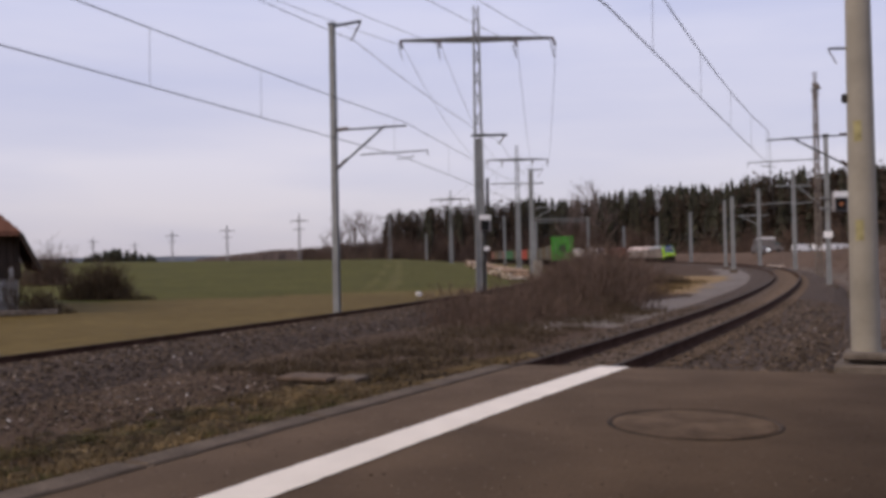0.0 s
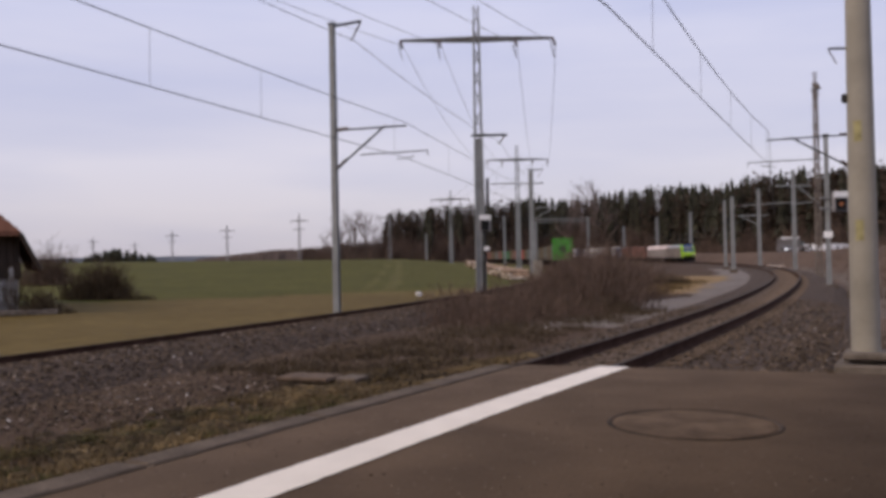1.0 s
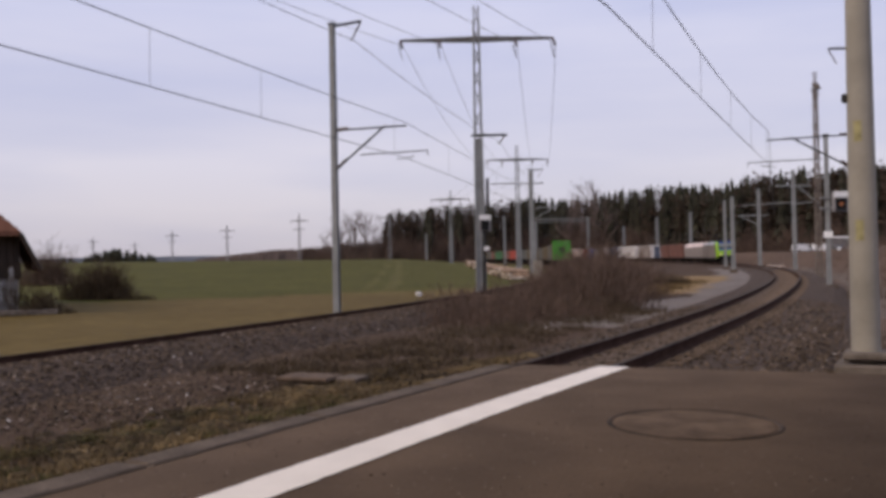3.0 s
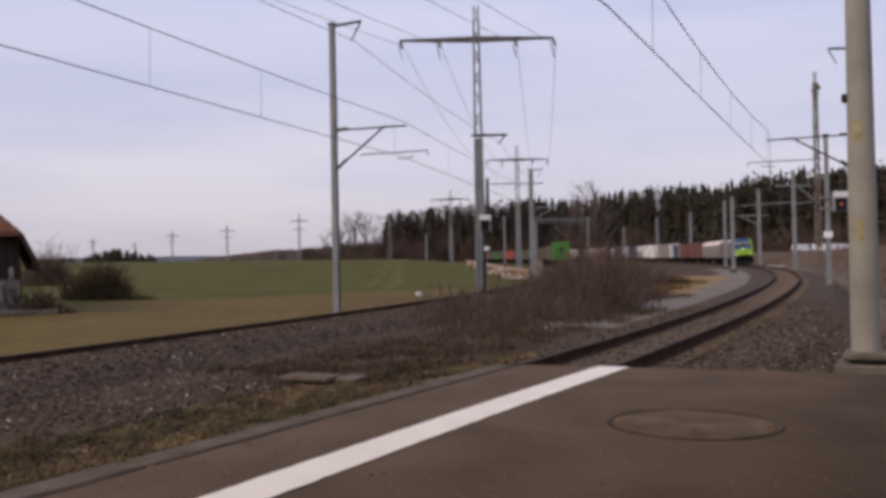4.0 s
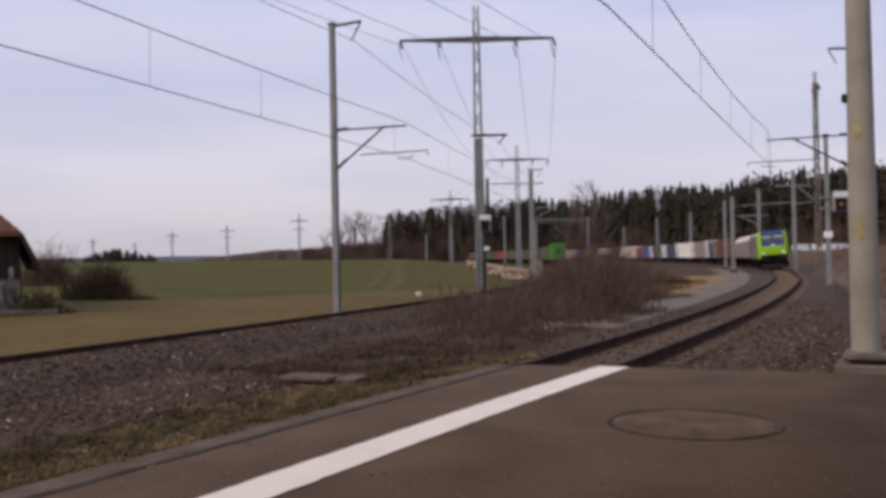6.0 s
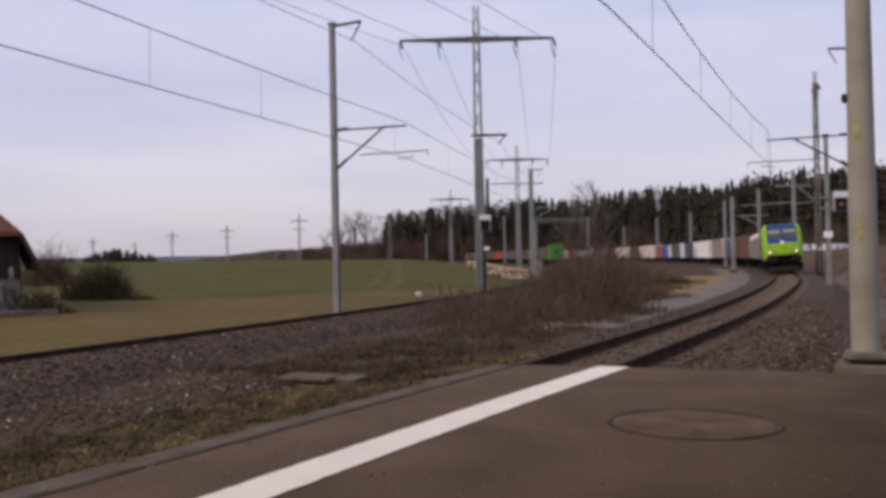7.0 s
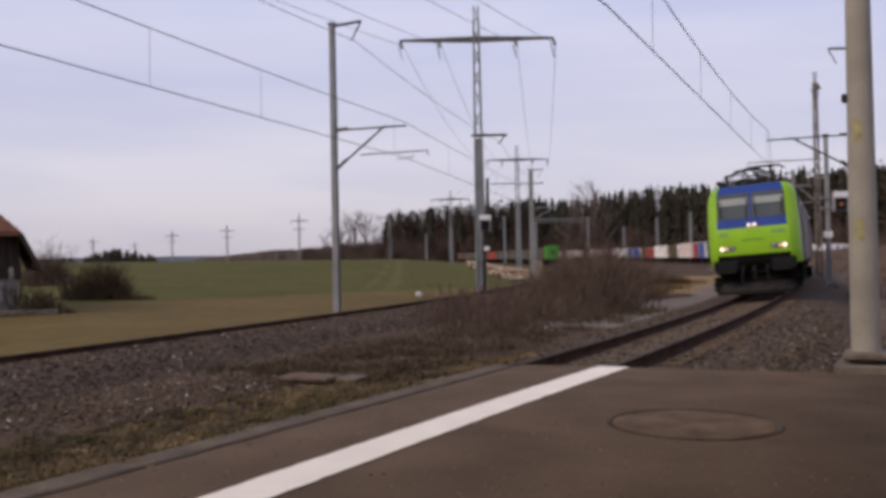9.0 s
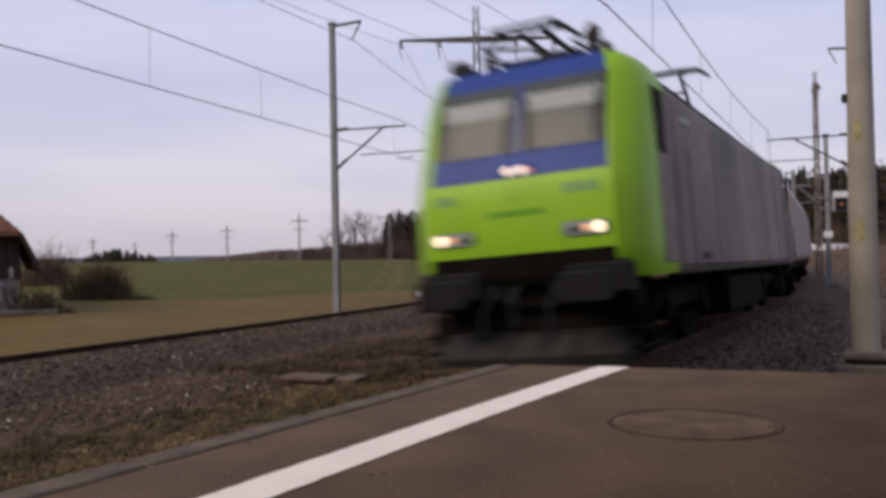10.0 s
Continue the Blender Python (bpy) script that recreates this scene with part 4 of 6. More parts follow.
# ---- masts, arms and wires ----
def post_geo(h, w0, w1, z0):
    """Tapered rolled H-section post."""
    out = []
    for w, z in ((w0, z0), (w1, h)):
        a, t = w / 2, 0.014 + w * 0.03
        c = 0.012 + w * 0.02
        out.append([(x, y, z) for x, y in ((-a, -a), (a, -a), (a, -a + t), (c, -a + t), (c, a - t), (a, a - t), (a, a), (-a, a), (-a, a - t), (-c, a - t), (-c, -a + t), (-a, -a + t))])
    return Geo().loft(out)


def mast(x, y, top, heading, arm=0.0, arm_h=6.1, w=0.26, top_arm=0.0, mt=None, lean=-0.0108, base=True, label="galvanised steel catenary mast beside the track"):
    """A catenary mast; arm is the reach of its bracket towards its track (+ right of the heading), top_arm that of a feeder bracket."""
    z0 = gz(x, y)
    m = thing("catenary_mast", label, "mast", Matrix.Translation((x, y, 0)) @ Matrix.Rotation(heading, 4, "Z") @ Matrix.Rotation(lean, 4, "Y"), group="catenary masts")
    mt = mt or M_GALV
    part("post", post_geo(top, w, w * 0.8, z0 - 0.3), mt, m)
    if base:
        part("foundation", Geo().box((0, 0, z0 + 0.05), (0.8, 0.8, 0.7), ch=0.04), M_KERB, m)
    if arm:
        s = 1 if arm > 0 else -1
        a = part("bracket_tube", Geo().tube([(s * 0.3, 0, arm_h - 0.06), (arm, 0, arm_h - 0.06)], 0.034, 8), M_DARKSTEEL, m)
        part("insulator", Geo().tube([(s * 0.12, 0, arm_h - 0.05), (s * 0.55, 0, arm_h - 0.02)], 0.065, 8), M_INSUL, a)
        part("brace", Geo().tube([(s * 0.12, 0, arm_h - 1.45), (arm * 0.72, 0, arm_h)], 0.04, 8), M_DARKSTEEL, m)
        part("insulator", Geo().tube([(s * 0.15, 0, arm_h - 1.42), (s * 0.5, 0, arm_h - 1.13)], 0.06, 8), M_INSUL, m)
        part("steady_arm", Geo().tube([(arm * 0.36, 0, arm_h - 1.0), (arm + s * 0.8, 0, arm_h - 0.99), (arm + s * 0.8, 0, arm_h - 1.16)], 0.024, 6), M_DARKSTEEL, m)
        part("registration_arm", Geo().tube([(arm + s * 0.3, 0, arm_h - 1.16), (arm - s * 0.35, 0, arm_h - 1.25)], 0.016, 5), M_DARKSTEEL, m)
    if top_arm:
        s = 1 if top_arm > 0 else -1
        part("feeder_arm", Geo().tube([(0, 0, top - 0.08), (top_arm, 0, top)], 0.05, 8), M_DARKSTEEL, m)
        part("feeder_insulator", Geo().tube([(top_arm, 0, top), (top_arm * 0.66, 0, top - 0.68)], 0.03, 6), M_INSUL, m)
    part("cap", Geo().box((0, 0, top), (w + 0.04, w + 0.04, 0.08), ch=0.02), M_DARKSTEEL, m)
    return m


def side_arm(m, reach, z, rise=0.0, brace=0.0, drop=1.4, r=0.055, material=None):
    """A galvanised bracket arm on a mast, with a slanting brace below it."""
    mt = material or M_GALV
    a = part("side_arm", Geo().tube([(0, -0.1, z), (reach, -0.1, z + rise)], r, 7), mt, m)
    part("arm_insulator", Geo().tube([(reach * 0.06, -0.1, z), (reach * 0.16, -0.1, z + rise * 0.16)], r * 1.5, 8), M_INSUL, a)
    if brace:
        part("arm_brace", Geo().tube([(0, -0.1, z - drop), (reach * brace, -0.1, z + rise * brace)], r * 0.85, 7), mt, m)


def hd(track, y):
    return -math.atan(float(np.interp(y, track.y, track.g)))


mast(-3.87, 33.0, 10.05, hd(LEFT, 33), arm=2.80, arm_h=6.22, w=0.22, top_arm=1.15, base=False, label="tall galvanised catenary mast with bracket arms beside the field")
STOUT = mast(8.89, 90.0, 10.2, hd(LEFT, 90), w=0.5, top_arm=1.2, label="stout grey catenary mast with a pale base")
side_arm(STOUT, 2.6, 6.35, 0.05, 0.85, 1.25)
side_arm(STOUT, 3.6, 5.2, 0.0)
mast(13.25, 194.0, 10.3, 0, w=0.5)
mast(-5.8, 320.0, 10.2, 0, w=0.7)
mast(17.35, 38.0, 10.2, hd(NEAR, 38), arm=-3.45, arm_h=6.55, w=0.30, top_arm=-0.9)
PLAIN = mast(19.14, 45.0, 7.4, hd(NEAR, 45), w=0.26, label="plain grey steel post with a white sign")
part("sign", Geo().box((0.0, -0.17, 2.45), (0.42, 0.03, 0.32), ch=0.008), M_WHITE, PLAIN, "small white sign")
mast(35.7, 92.0, 10.0, hd(NEAR, 92), w=0.42)
BENT = mast(31.35, 98.0, 7.85, hd(NEAR, 98), w=0.45)
side_arm(BENT, 6.4, 6.75, 0.25, 0, 0, 0.06)
side_arm(BENT, 3.7, 5.7, 0.0, 0, 0, 0.06)
part("arm_brace", Geo().tube([(0.9, -0.1, 5.6), (2.6, -0.1, 4.75)], 0.05, 6), M_GALV, BENT)
mast(38.0, 122.0, 8.9, hd(NEAR, 122), w=0.42)
mast(46.8, 134.0, 11.3, hd(NEAR, 134), w=0.55)
mast(58.8, 215.0, 11.9, hd(NEAR, 215), w=0.7)
mast(61.5, 260.0, 12.6, hd(NEAR, 260), w=0.8)
mast(59.9, 300.0, 11.6, hd(NEAR, 300), w=0.8)


def portal():
    p = thing("catenary_portal", "grey steel portal spanning the far tracks", "portal", Matrix.Translation((21.0, 205, 0)))
    for x in (0, 11.8):
        part("post", post_geo(10.5, 0.55, 0.45, gz(21.0 + x, 205) - 0.3), M_GALV, p).location.x = x
    part("beam", Geo().box((5.9, 0, 10.1), (11.8, 0.16, 0.16)).box((5.9, 0, 9.4), (11.8, 0.12, 0.12)), M_GALV, p)
    for k in range(9):
        part("web_bar", Geo().tube([(0.6 + k * 1.25, 0, 9.4), (1.2 + k * 1.25, 0, 10.1)], 0.035, 5), M_GALV, p)


portal()


def near_pole():
    x, y = 6.55, 14.1
    p = thing("catenary_mast", "broad grey concrete mast with faded yellow marks", "mast", Matrix.Translation((x, y, 0)) @ Matrix.Rotation(hd(NEAR, 12.8), 4, "Z") @ Matrix.Rotation(radians(-0.5), 4, "Y"), group="catenary masts")
    n = 20
    g = Geo().loft([[(r * math.cos(2 * math.pi * i / n), r * math.sin(2 * math.pi * i / n), z) for i in range(n)] for r, z in ((0.215, -0.2), (0.205, 2.0), (0.185, 5.0), (0.16, 9.6), (0.14, 9.7))][::-1])
    post = part("post", g, M_CONC, p, "smooth grey spun-concrete post", smooth=True)
    for z in (3.36, 1.83):
        g = Geo()
        rs = []
        r = np.interp(z, [0, 2, 5], [0.214, 0.205, 0.185]) + 0.003
        for zz in (z - 0.16, z + 0.16):
            rs.append([(r * math.cos(a), r * math.sin(a), zz) for a in np.radians(np.linspace(-118, -84, 8))])
        part("paint_mark", g.loft(rs, caps=False, closed=False), M_YELLOW, post, "faded yellow mark")
    part("foundation", Geo().box((0.12, 0, -0.10), (0.86, 0.8, 0.12), ch=0.03), M_FOOTING, p, "weathered concrete footing")
    part("footing_step", Geo().box((0.15, 0, -0.32), (1.15, 1.0, 0.2), ch=0.03), M_FOOTING, p)
    part("bracket_stub", Geo().box((-0.22, -0.05, 3.9), (0.08, 0.12, 0.14), ch=0.02), M_DARKSTEEL, p)
    part("bracket_tube", Geo().tube([(-0.15, 0, 7.4), (-3.3, 0, 7.5)], 0.05, 8), M_DARKSTEEL, p)
    part("brace", Geo().tube([(-0.15, 0, 6.0), (-2.3, 0, 7.4)], 0.04, 8), M_DARKSTEEL, p)


near_pole()


def pylon(x, y, top, arm_z, half, w=0.5, second=0.0, second_half=0.0, label="grey lattice transmission mast with a wide cross-arm", scale=1.0, yaw=0.0, lean=-0.0108, clad=True):
    """A slender power mast: latticed above, with a tapering cross-arm, insulators and jumper loops."""
    z0 = gz(x, y)
    # far masts get the lighter steel, their haze being in the colour
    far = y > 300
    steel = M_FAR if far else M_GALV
    m = thing("transmission_mast", label, "mast", Matrix.Translation((x, y, 0)) @ Matrix.Rotation(yaw, 4, "Z") @ Matrix.Rotation(lean, 4, "Y"), group="transmission masts")
    h0, h1 = w / 2, w / 2 * 0.55
    n = 14
    zs = np.linspace(z0 - 0.2, top, n + 1)
    for sx, sy in ((-1, -1), (1, -1), (1, 1), (-1, 1)):
        g = Geo()
        g.tube([(sx * h0, sy * h0, z0 - 0.2), (sx * h1, sy * h1, top * 0.95)], 0.05 * scale, 4)
        part("corner_angle", g, steel, m)
    g = Geo()
    for i in range(n):
        a, b = h0 + (h1 - h0) * i / n, h0 + (h1 - h0) * (i + 1) / n
        for q in range(4):
            c0, c1 = ((-1, -1), (1, -1), (1, 1), (-1, 1))[q], ((1, -1), (1, 1), (-1, 1), (-1, -1))[q]
            if i % 2:
                c0, c1 = c1, c0
            g.tube([(c0[0] * a, c0[1] * a, zs[i]), (c1[0] * b, c1[1] * b, zs[i + 1])], 0.028 * scale, 4)
    part("lattice", g, steel, m)
    if w < 0.8 and clad:
        g = Geo().loft([[(sx * k, sy * k, z) for sx, sy in ((-1, -1), (1, -1), (1, 1), (-1, 1))] for k, z in ((h0 * 0.86, z0 - 0.2), (h0 * 0.82, top * 0.52))])
        part("cladding", g, M_GALV, m, "closed lower shaft")
    g = Geo()
    for s in (-1, 1):
        g.loft([[(s * xx, yy, arm_z + zz) for yy, zz in ((-d, -d), (d, -d), (d, d), (-d, d))] for xx, d in ((0, 0.15 * scale), (half, 0.06 * scale))])
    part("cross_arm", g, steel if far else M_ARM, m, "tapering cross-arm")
    for k in (-half, -half * 0.5, half * 0.5, half):
        ins = part("insulator", Geo().tube([(k, 0, arm_z), (k + 0.1, -0.35, arm_z - 0.45)], 0.075 * scale, 8), M_INSUL, m)
        pts = [(k + 0.55 * math.sin(t) * 0.35 - 0.1, 0.25 * math.cos(t), arm_z - 0.35 - 0.75 * math.sin(t) ** 2) for t in np.linspace(0, math.pi, 9)]
        part("jumper_loop", Geo().tube(pts, 0.02 * scale, 4), M_WIRE, ins)
    if second:
        wide = second_half * 2 or 2.0
        part("lower_arm", Geo().box((0.0 if second_half else 0.6, 0, second), (wide, 0.13, 0.13), ch=0.02), M_DARKSTEEL, m)
        part("lower_insulator", Geo().tube([(1.5, 0, second), (1.1, 0, second - 0.5)], 0.04, 6), M_INSUL, m)
    return m


T1 = (2.10, 50.0)
T2 = (10.05, 120.0)
T3 = (1.76, 190.0)
T4 = (-15.7, 270.0)
HALF = 4.2
pylon(*T1, 15.4, 13.54, HALF, w=0.50, second=8.23, label="tall latticed transmission mast with a wide dark cross-arm")
pylon(*T2, 16.3, 14.43, 4.0, w=0.62, second=11.28, second_half=3.5, scale=1.1)
pylon(*T3, 15.7, 13.84, 3.9, w=0.7, scale=1.3)
pylon(*T4, 15.4, 13.85, 3.9, w=0.8, scale=1.4)
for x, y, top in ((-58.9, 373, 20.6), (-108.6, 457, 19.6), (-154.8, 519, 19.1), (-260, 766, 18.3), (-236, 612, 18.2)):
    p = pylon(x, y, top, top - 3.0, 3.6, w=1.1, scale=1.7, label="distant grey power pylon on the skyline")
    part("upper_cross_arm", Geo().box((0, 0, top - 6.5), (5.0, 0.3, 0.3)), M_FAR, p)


def tall_lattice():
    x, y = 31.1, 75.0
    m = pylon(x, y, 16.6, 15.6, 0.2, w=0.42, clad=False, label="brown lattice mast rising behind the bank")
    for c in m.children_recursive:
        if c.data:
            c.data.materials[0] = M_LATTICE
    side_arm(m, -3.5, 7.15, 0.05, 0.5, 1.45, 0.07)
    side_arm(m, -2.4, 5.85, -0.2, 0, 0, 0.05)


tall_lattice()


def signal(x, y, z, heading, w, h, lamp, post_from=None):
    s = thing("railway_signal", "railway signal head with a white top edge and black lamp field", "signal", Matrix.Translation((x, y, z)) @ Matrix.Rotation(heading, 4, "Z"), group="signals")
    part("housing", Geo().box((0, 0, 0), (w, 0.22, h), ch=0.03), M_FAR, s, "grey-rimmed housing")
    part("top_panel", Geo().box((0, -0.112, h * 0.32), (w * 0.96, 0.02, h * 0.34), ch=0.006), M_WHITE, s, "bright white top panel")
    part("lamp_field", Geo().box((0, -0.115, -h * 0.17), (w * 0.74, 0.03, h * 0.56), ch=0.01), M_SIGNALBLACK, s)
    n = 12
    g = Geo().loft([[(r * math.cos(2 * math.pi * i / n), yy, -h * 0.12 + r * math.sin(2 * math.pi * i / n)) for i in range(n)] for yy, r in ((-0.12, w * 0.13), (-0.15, w * 0.12), (-0.155, 0.01))])
    part("lamp", g, M_REDLAMP if lamp else M_BLACK, s, "dim orange lamp" if lamp else "unlit lamp")
    part("visor", Geo().box((0, -0.2, h * 0.17), (w * 0.7, 0.2, 0.03)), M_SIGNALBLACK, s)
    return s


sg = signal(2.26, 48.6, 3.34, 0.0, 0.62, 0.86, False)
zb = gz(2.26, 48.6) - 3.34
part("post", Geo().tube([(-0.05, 0.12, zb), (-0.05, 0.12, -0.3)], 0.10, 8), M_DARKSTEEL, sg)
part("relay_box", Geo().box((0.08, -0.05, -1.38), (0.28, 0.2, 0.22), ch=0.02), M_WHITE, sg)
part("ladder_shield", Geo().box((0.16, 0.16, 1.65), (0.16, 0.12, 1.5), ch=0.02), M_DARKSTEEL, sg)
sg2 = signal(19.56, 44.6, 4.06, 0.0, 0.76, 1.02, True)
part("bracket", Geo().box((-0.45, 0.3, 0.2), (0.9, 0.08, 0.08)).box((-0.45, 0.3, -0.3), (0.9, 0.08, 0.08)), M_GALV, sg2)


def wire(name, pts, r, label):
    """A wire through the points, sagging between them."""
    out = []
    for a, b, sag in pts:
        a, b = Vector(a), Vector(b)
        for k in range(16):
            t = k / 16
            out.append(a.lerp(b, t) - Vector((0, 0, sag * 4 * t * (1 - t))))
    out.append(Vector(pts[-1][1]))
    return solid(name, Geo().tube(out, r, 5), M_WIRE, label, "wire")


def catenary(track, stations, hc, hm, zig=0.18, sag=0.55, shift=0.0):
    """Contact wire, carrying wire and droppers over a track; stations are distances along it with supports."""
    for i in range(len(stations) - 1):
        a, b = stations[i], stations[i + 1]
        far = track.at(a)[1] > 100
        q0, q1 = (shift + zig, shift - zig) if i % 2 else (shift - zig, shift + zig)
        con, mes = [], []
        for k in range(25):
            t = k / 24
            # wires run straight from support to support
            xa, ya = track.side(a, q0)
            xb, yb = track.side(b, q1)
            x, y = xa + (xb - xa) * t, ya + (yb - ya) * t
            con.append((x, y, hc))
            mes.append((x, y, hm - sag * 4 * t * (1 - t)))
        r = 0.0128 if not far else 0.02
        c = thing("overhead_line", "overhead contact line with carrying wire and droppers", "overhead line", group="overhead lines")
        part("contact_wire", Geo().tube(con, r, 5), M_WIRE, c)
        part("carrying_wire", Geo().tube(mes, r, 5), M_WIRE, c)
        for k in range(3, 24, 5):
            part("dropper", Geo().tube([con[k], mes[k]], r * 0.4, 4), M_WIRE, c)


def s_of(track, y):
    return float(track.s_at(y))


catenary(LEFT, [s_of(LEFT, y) for y in (-8, 12, 32, 89, 150, 215)], 5.05, 6.31, shift=0.15, zig=0.15, sag=0.06)
catenary(NEAR, [s_of(NEAR, y) for y in (-18, 13.5, 37.5, 92, 134, 190, 250)], 5.2, 6.62, sag=0.36, shift=0.0, zig=0.08)
# feeder and high-voltage conductors
wire("feeder_wire", [((-18.5, -8, 9.8), (-3.1, 32.6, 9.32), 0.5), ((-3.1, 32.6, 9.32), (3.2, 49.6, 7.75), 0.2), ((3.2, 49.6, 7.75), (9.7, 89.7, 9.5), 0.8)], 0.013, "bare feeder wire strung between the masts")
for k in (-1.0, -0.5, 0.5, 1.0):
    a = (T1[0] + k * HALF, T1[1] - 0.3, 13.15)
    b = (T2[0] + k * 3.9, T2[1], 14.0)
    c = (T3[0] + k * 3.9, T3[1], 13.5)
    d = (T1[0] + k * HALF - 26.0, T1[1] - 62, 13.6)
    wire("power_line", [(d, a, 1.3), (a, b, 1.6), (b, c, 1.6)], 0.014, "sagging bare high-voltage conductor between masts")


# ---- woods and shrubs ----
def conifer_arrays(rnd, x, y, z, h, w):
    vs, fs = [], []
    layers = 13
    for i in range(layers):
        t = i / layers
        zc = z + h * (0.10 + 0.88 * t)
        r = w * (1 - t) ** 0.62 + 0.15
        k = 7
        a0 = rnd.uniform(0, 6.28)
        for j in range(k):
            a = a0 + 2 * math.pi * j / k + rnd.uniform(-0.3, 0.3)
            q = r * rnd.uniform(0.6, 1.15)
            d = rnd.uniform(0.05, 0.11) * h * (1 - t * 0.6)
            da = 0.42
            o = len(vs)
            vs += [(x, y, zc + h * 0.085), (x + q * math.cos(a - da) * 0.75, y + q * math.sin(a - da) * 0.75, zc - d * 0.55),
                   (x + q * math.cos(a), y + q * math.sin(a), zc - d), (x + q * math.cos(a + da) * 0.75, y + q * math.sin(a + da) * 0.75, zc - d * 0.45)]
            fs += [(o, o + 1, o + 2), (o, o + 2, o + 3)]
    return vs, fs


def pine_arrays(rnd, x, y, z, h, w):
    """A pine: a ragged rounded crown of small upturned sprays on the upper half of its stem."""
    vs, fs = [], []
    cz, rz = z + h * 0.66, h * 0.34
    for _ in range(105):
        a, u = rnd.uniform(0, 6.283), rnd.uniform(-1, 1)
        q = math.sqrt(1 - u * u) * rnd.uniform(0.45, 1.08)
        p = Vector((x + w * q * math.cos(a), y + w * q * math.sin(a), cz + rz * u * rnd.uniform(0.75, 1.0)))
        k = rnd.uniform(0.5, 1.15)
        e = Vector((rnd.uniform(-1, 1), rnd.uniform(-1, 1), rnd.uniform(-0.3, 0.6))) * k
        f = Vector((rnd.uniform(-1, 1), rnd.uniform(-1, 1), rnd.uniform(-0.5, 0.5))) * k
        o = len(vs)
        vs += [p - e * 0.8, p + f * 0.7, p + e, p - f * 0.7]
        fs += [(o, o + 1, o + 2), (o, o + 2, o + 3)]
    return vs, fs


# the wood's edge: bearing, distance and height of the tree tops along it
SKY_B = [-0.10, -0.07, -0.057, -0.03, -0.01, 0.03, 0.06, 0.09, 0.115, 0.125, 0.137, 0.16, 0.19, 0.22, 0.25, 0.28, 0.32, 0.336, 0.35, 0.37, 0.40, 0.44, 0.48, 0.54]
SKY_D = [430, 430, 430, 430, 430, 430, 430, 430, 430, 430, 430, 425, 415, 400, 380, 350, 310, 300, 290, 280, 262, 242, 228, 215]
SKY_P = [0.022, 0.036, 0.0570, 0.0565, 0.0605, 0.064, 0.0665, 0.068, 0.068, 0.064, 0.067, 0.069, 0.074, 0.078, 0.079, 0.0795, 0.081, 0.089, 0.095, 0.091, 0.096, 0.100, 0.105, 0.110]
SKY_H = [1.46 + (p + 0.0107 * b) * d for p, b, d in zip(SKY_P, SKY_B, SKY_D)]


def build_wood():
    rnd = random.Random(7)
    g, pn, tr = Geo(), Geo(), Geo()
    for row in range(9):
        b = -0.155
        while b < 0.56:
            d = np.interp(b, SKY_B, SKY_D) + row * 5 + rnd.uniform(-4, 4)
            bare = b < -0.064 or (b < -0.05 and rnd.random() < 0.4) or (0.137 < b < 0.175 and row < 4) or (row < 2 and rnd.random() < 0.45)
            if not bare:
                x, y = b * d, d
                top = np.interp(b, SKY_B, SKY_H) * rnd.choice((0.80, 0.90, 0.95, 0.97, 1.0, 1.02)) * rnd.uniform(0.97, 1.02)
                z = gz(x, y) - 0.5
                h = max(4.0, (top - z) * (1.0 if row > 1 else 0.85))
                if rnd.random() < (0.75 if b < 0.08 else 0.62 if b > 0.33 else 0.35):
                    vs, fs = pine_arrays(rnd, x, y, z, h, h * rnd.uniform(0.13, 0.19))
                    pn.add(vs, fs)
                else:
                    vs, fs = conifer_arrays(rnd, x, y, z, h * rnd.uniform(1.0, 1.035), h * rnd.uniform(0.13, 0.18))
                    g.add(vs, fs)
                tr.tube([(x, y, z), (x, y, z + h * 0.9)], 0.24, 5, 0.04)
            b += rnd.uniform(0.004, 0.008)
    solid("spruce_wood", g, M_CONIFER, "dark spruces of the wood along the skyline", "forest", kind="stuff")
    solid("pine_wood", pn, M_PINE, "dark round-topped pines of the wood", "forest", kind="stuff")
    solid("wood_trunks", tr, M_BARK, "grey-brown trunks of the wood", "forest", kind="stuff")


build_wood()


def branchy(rnd, g, p, d, length, r, depth, spread=0.55, n=3):
    q = p + d * length
    mid = p + d * length * 0.5 + Vector((rnd.uniform(-1, 1), rnd.uniform(-1, 1), rnd.uniform(-0.5, 0.8))) * length * 0.06
    g.tube([p, mid, q], r, 4 if depth > 1 else 3, r * 0.55)
    if depth == 0:
        return
    for i in range(n):
        e = (d + Vector((rnd.uniform(-1, 1), rnd.uniform(-1, 1), rnd.uniform(-0.25, 0.75))) * spread).normalized()
        branchy(rnd, g, p + d * length * rnd.uniform(0.45, 1.0), e, length * rnd.uniform(0.55, 0.8), r * 0.5, depth - 1, spread, n)


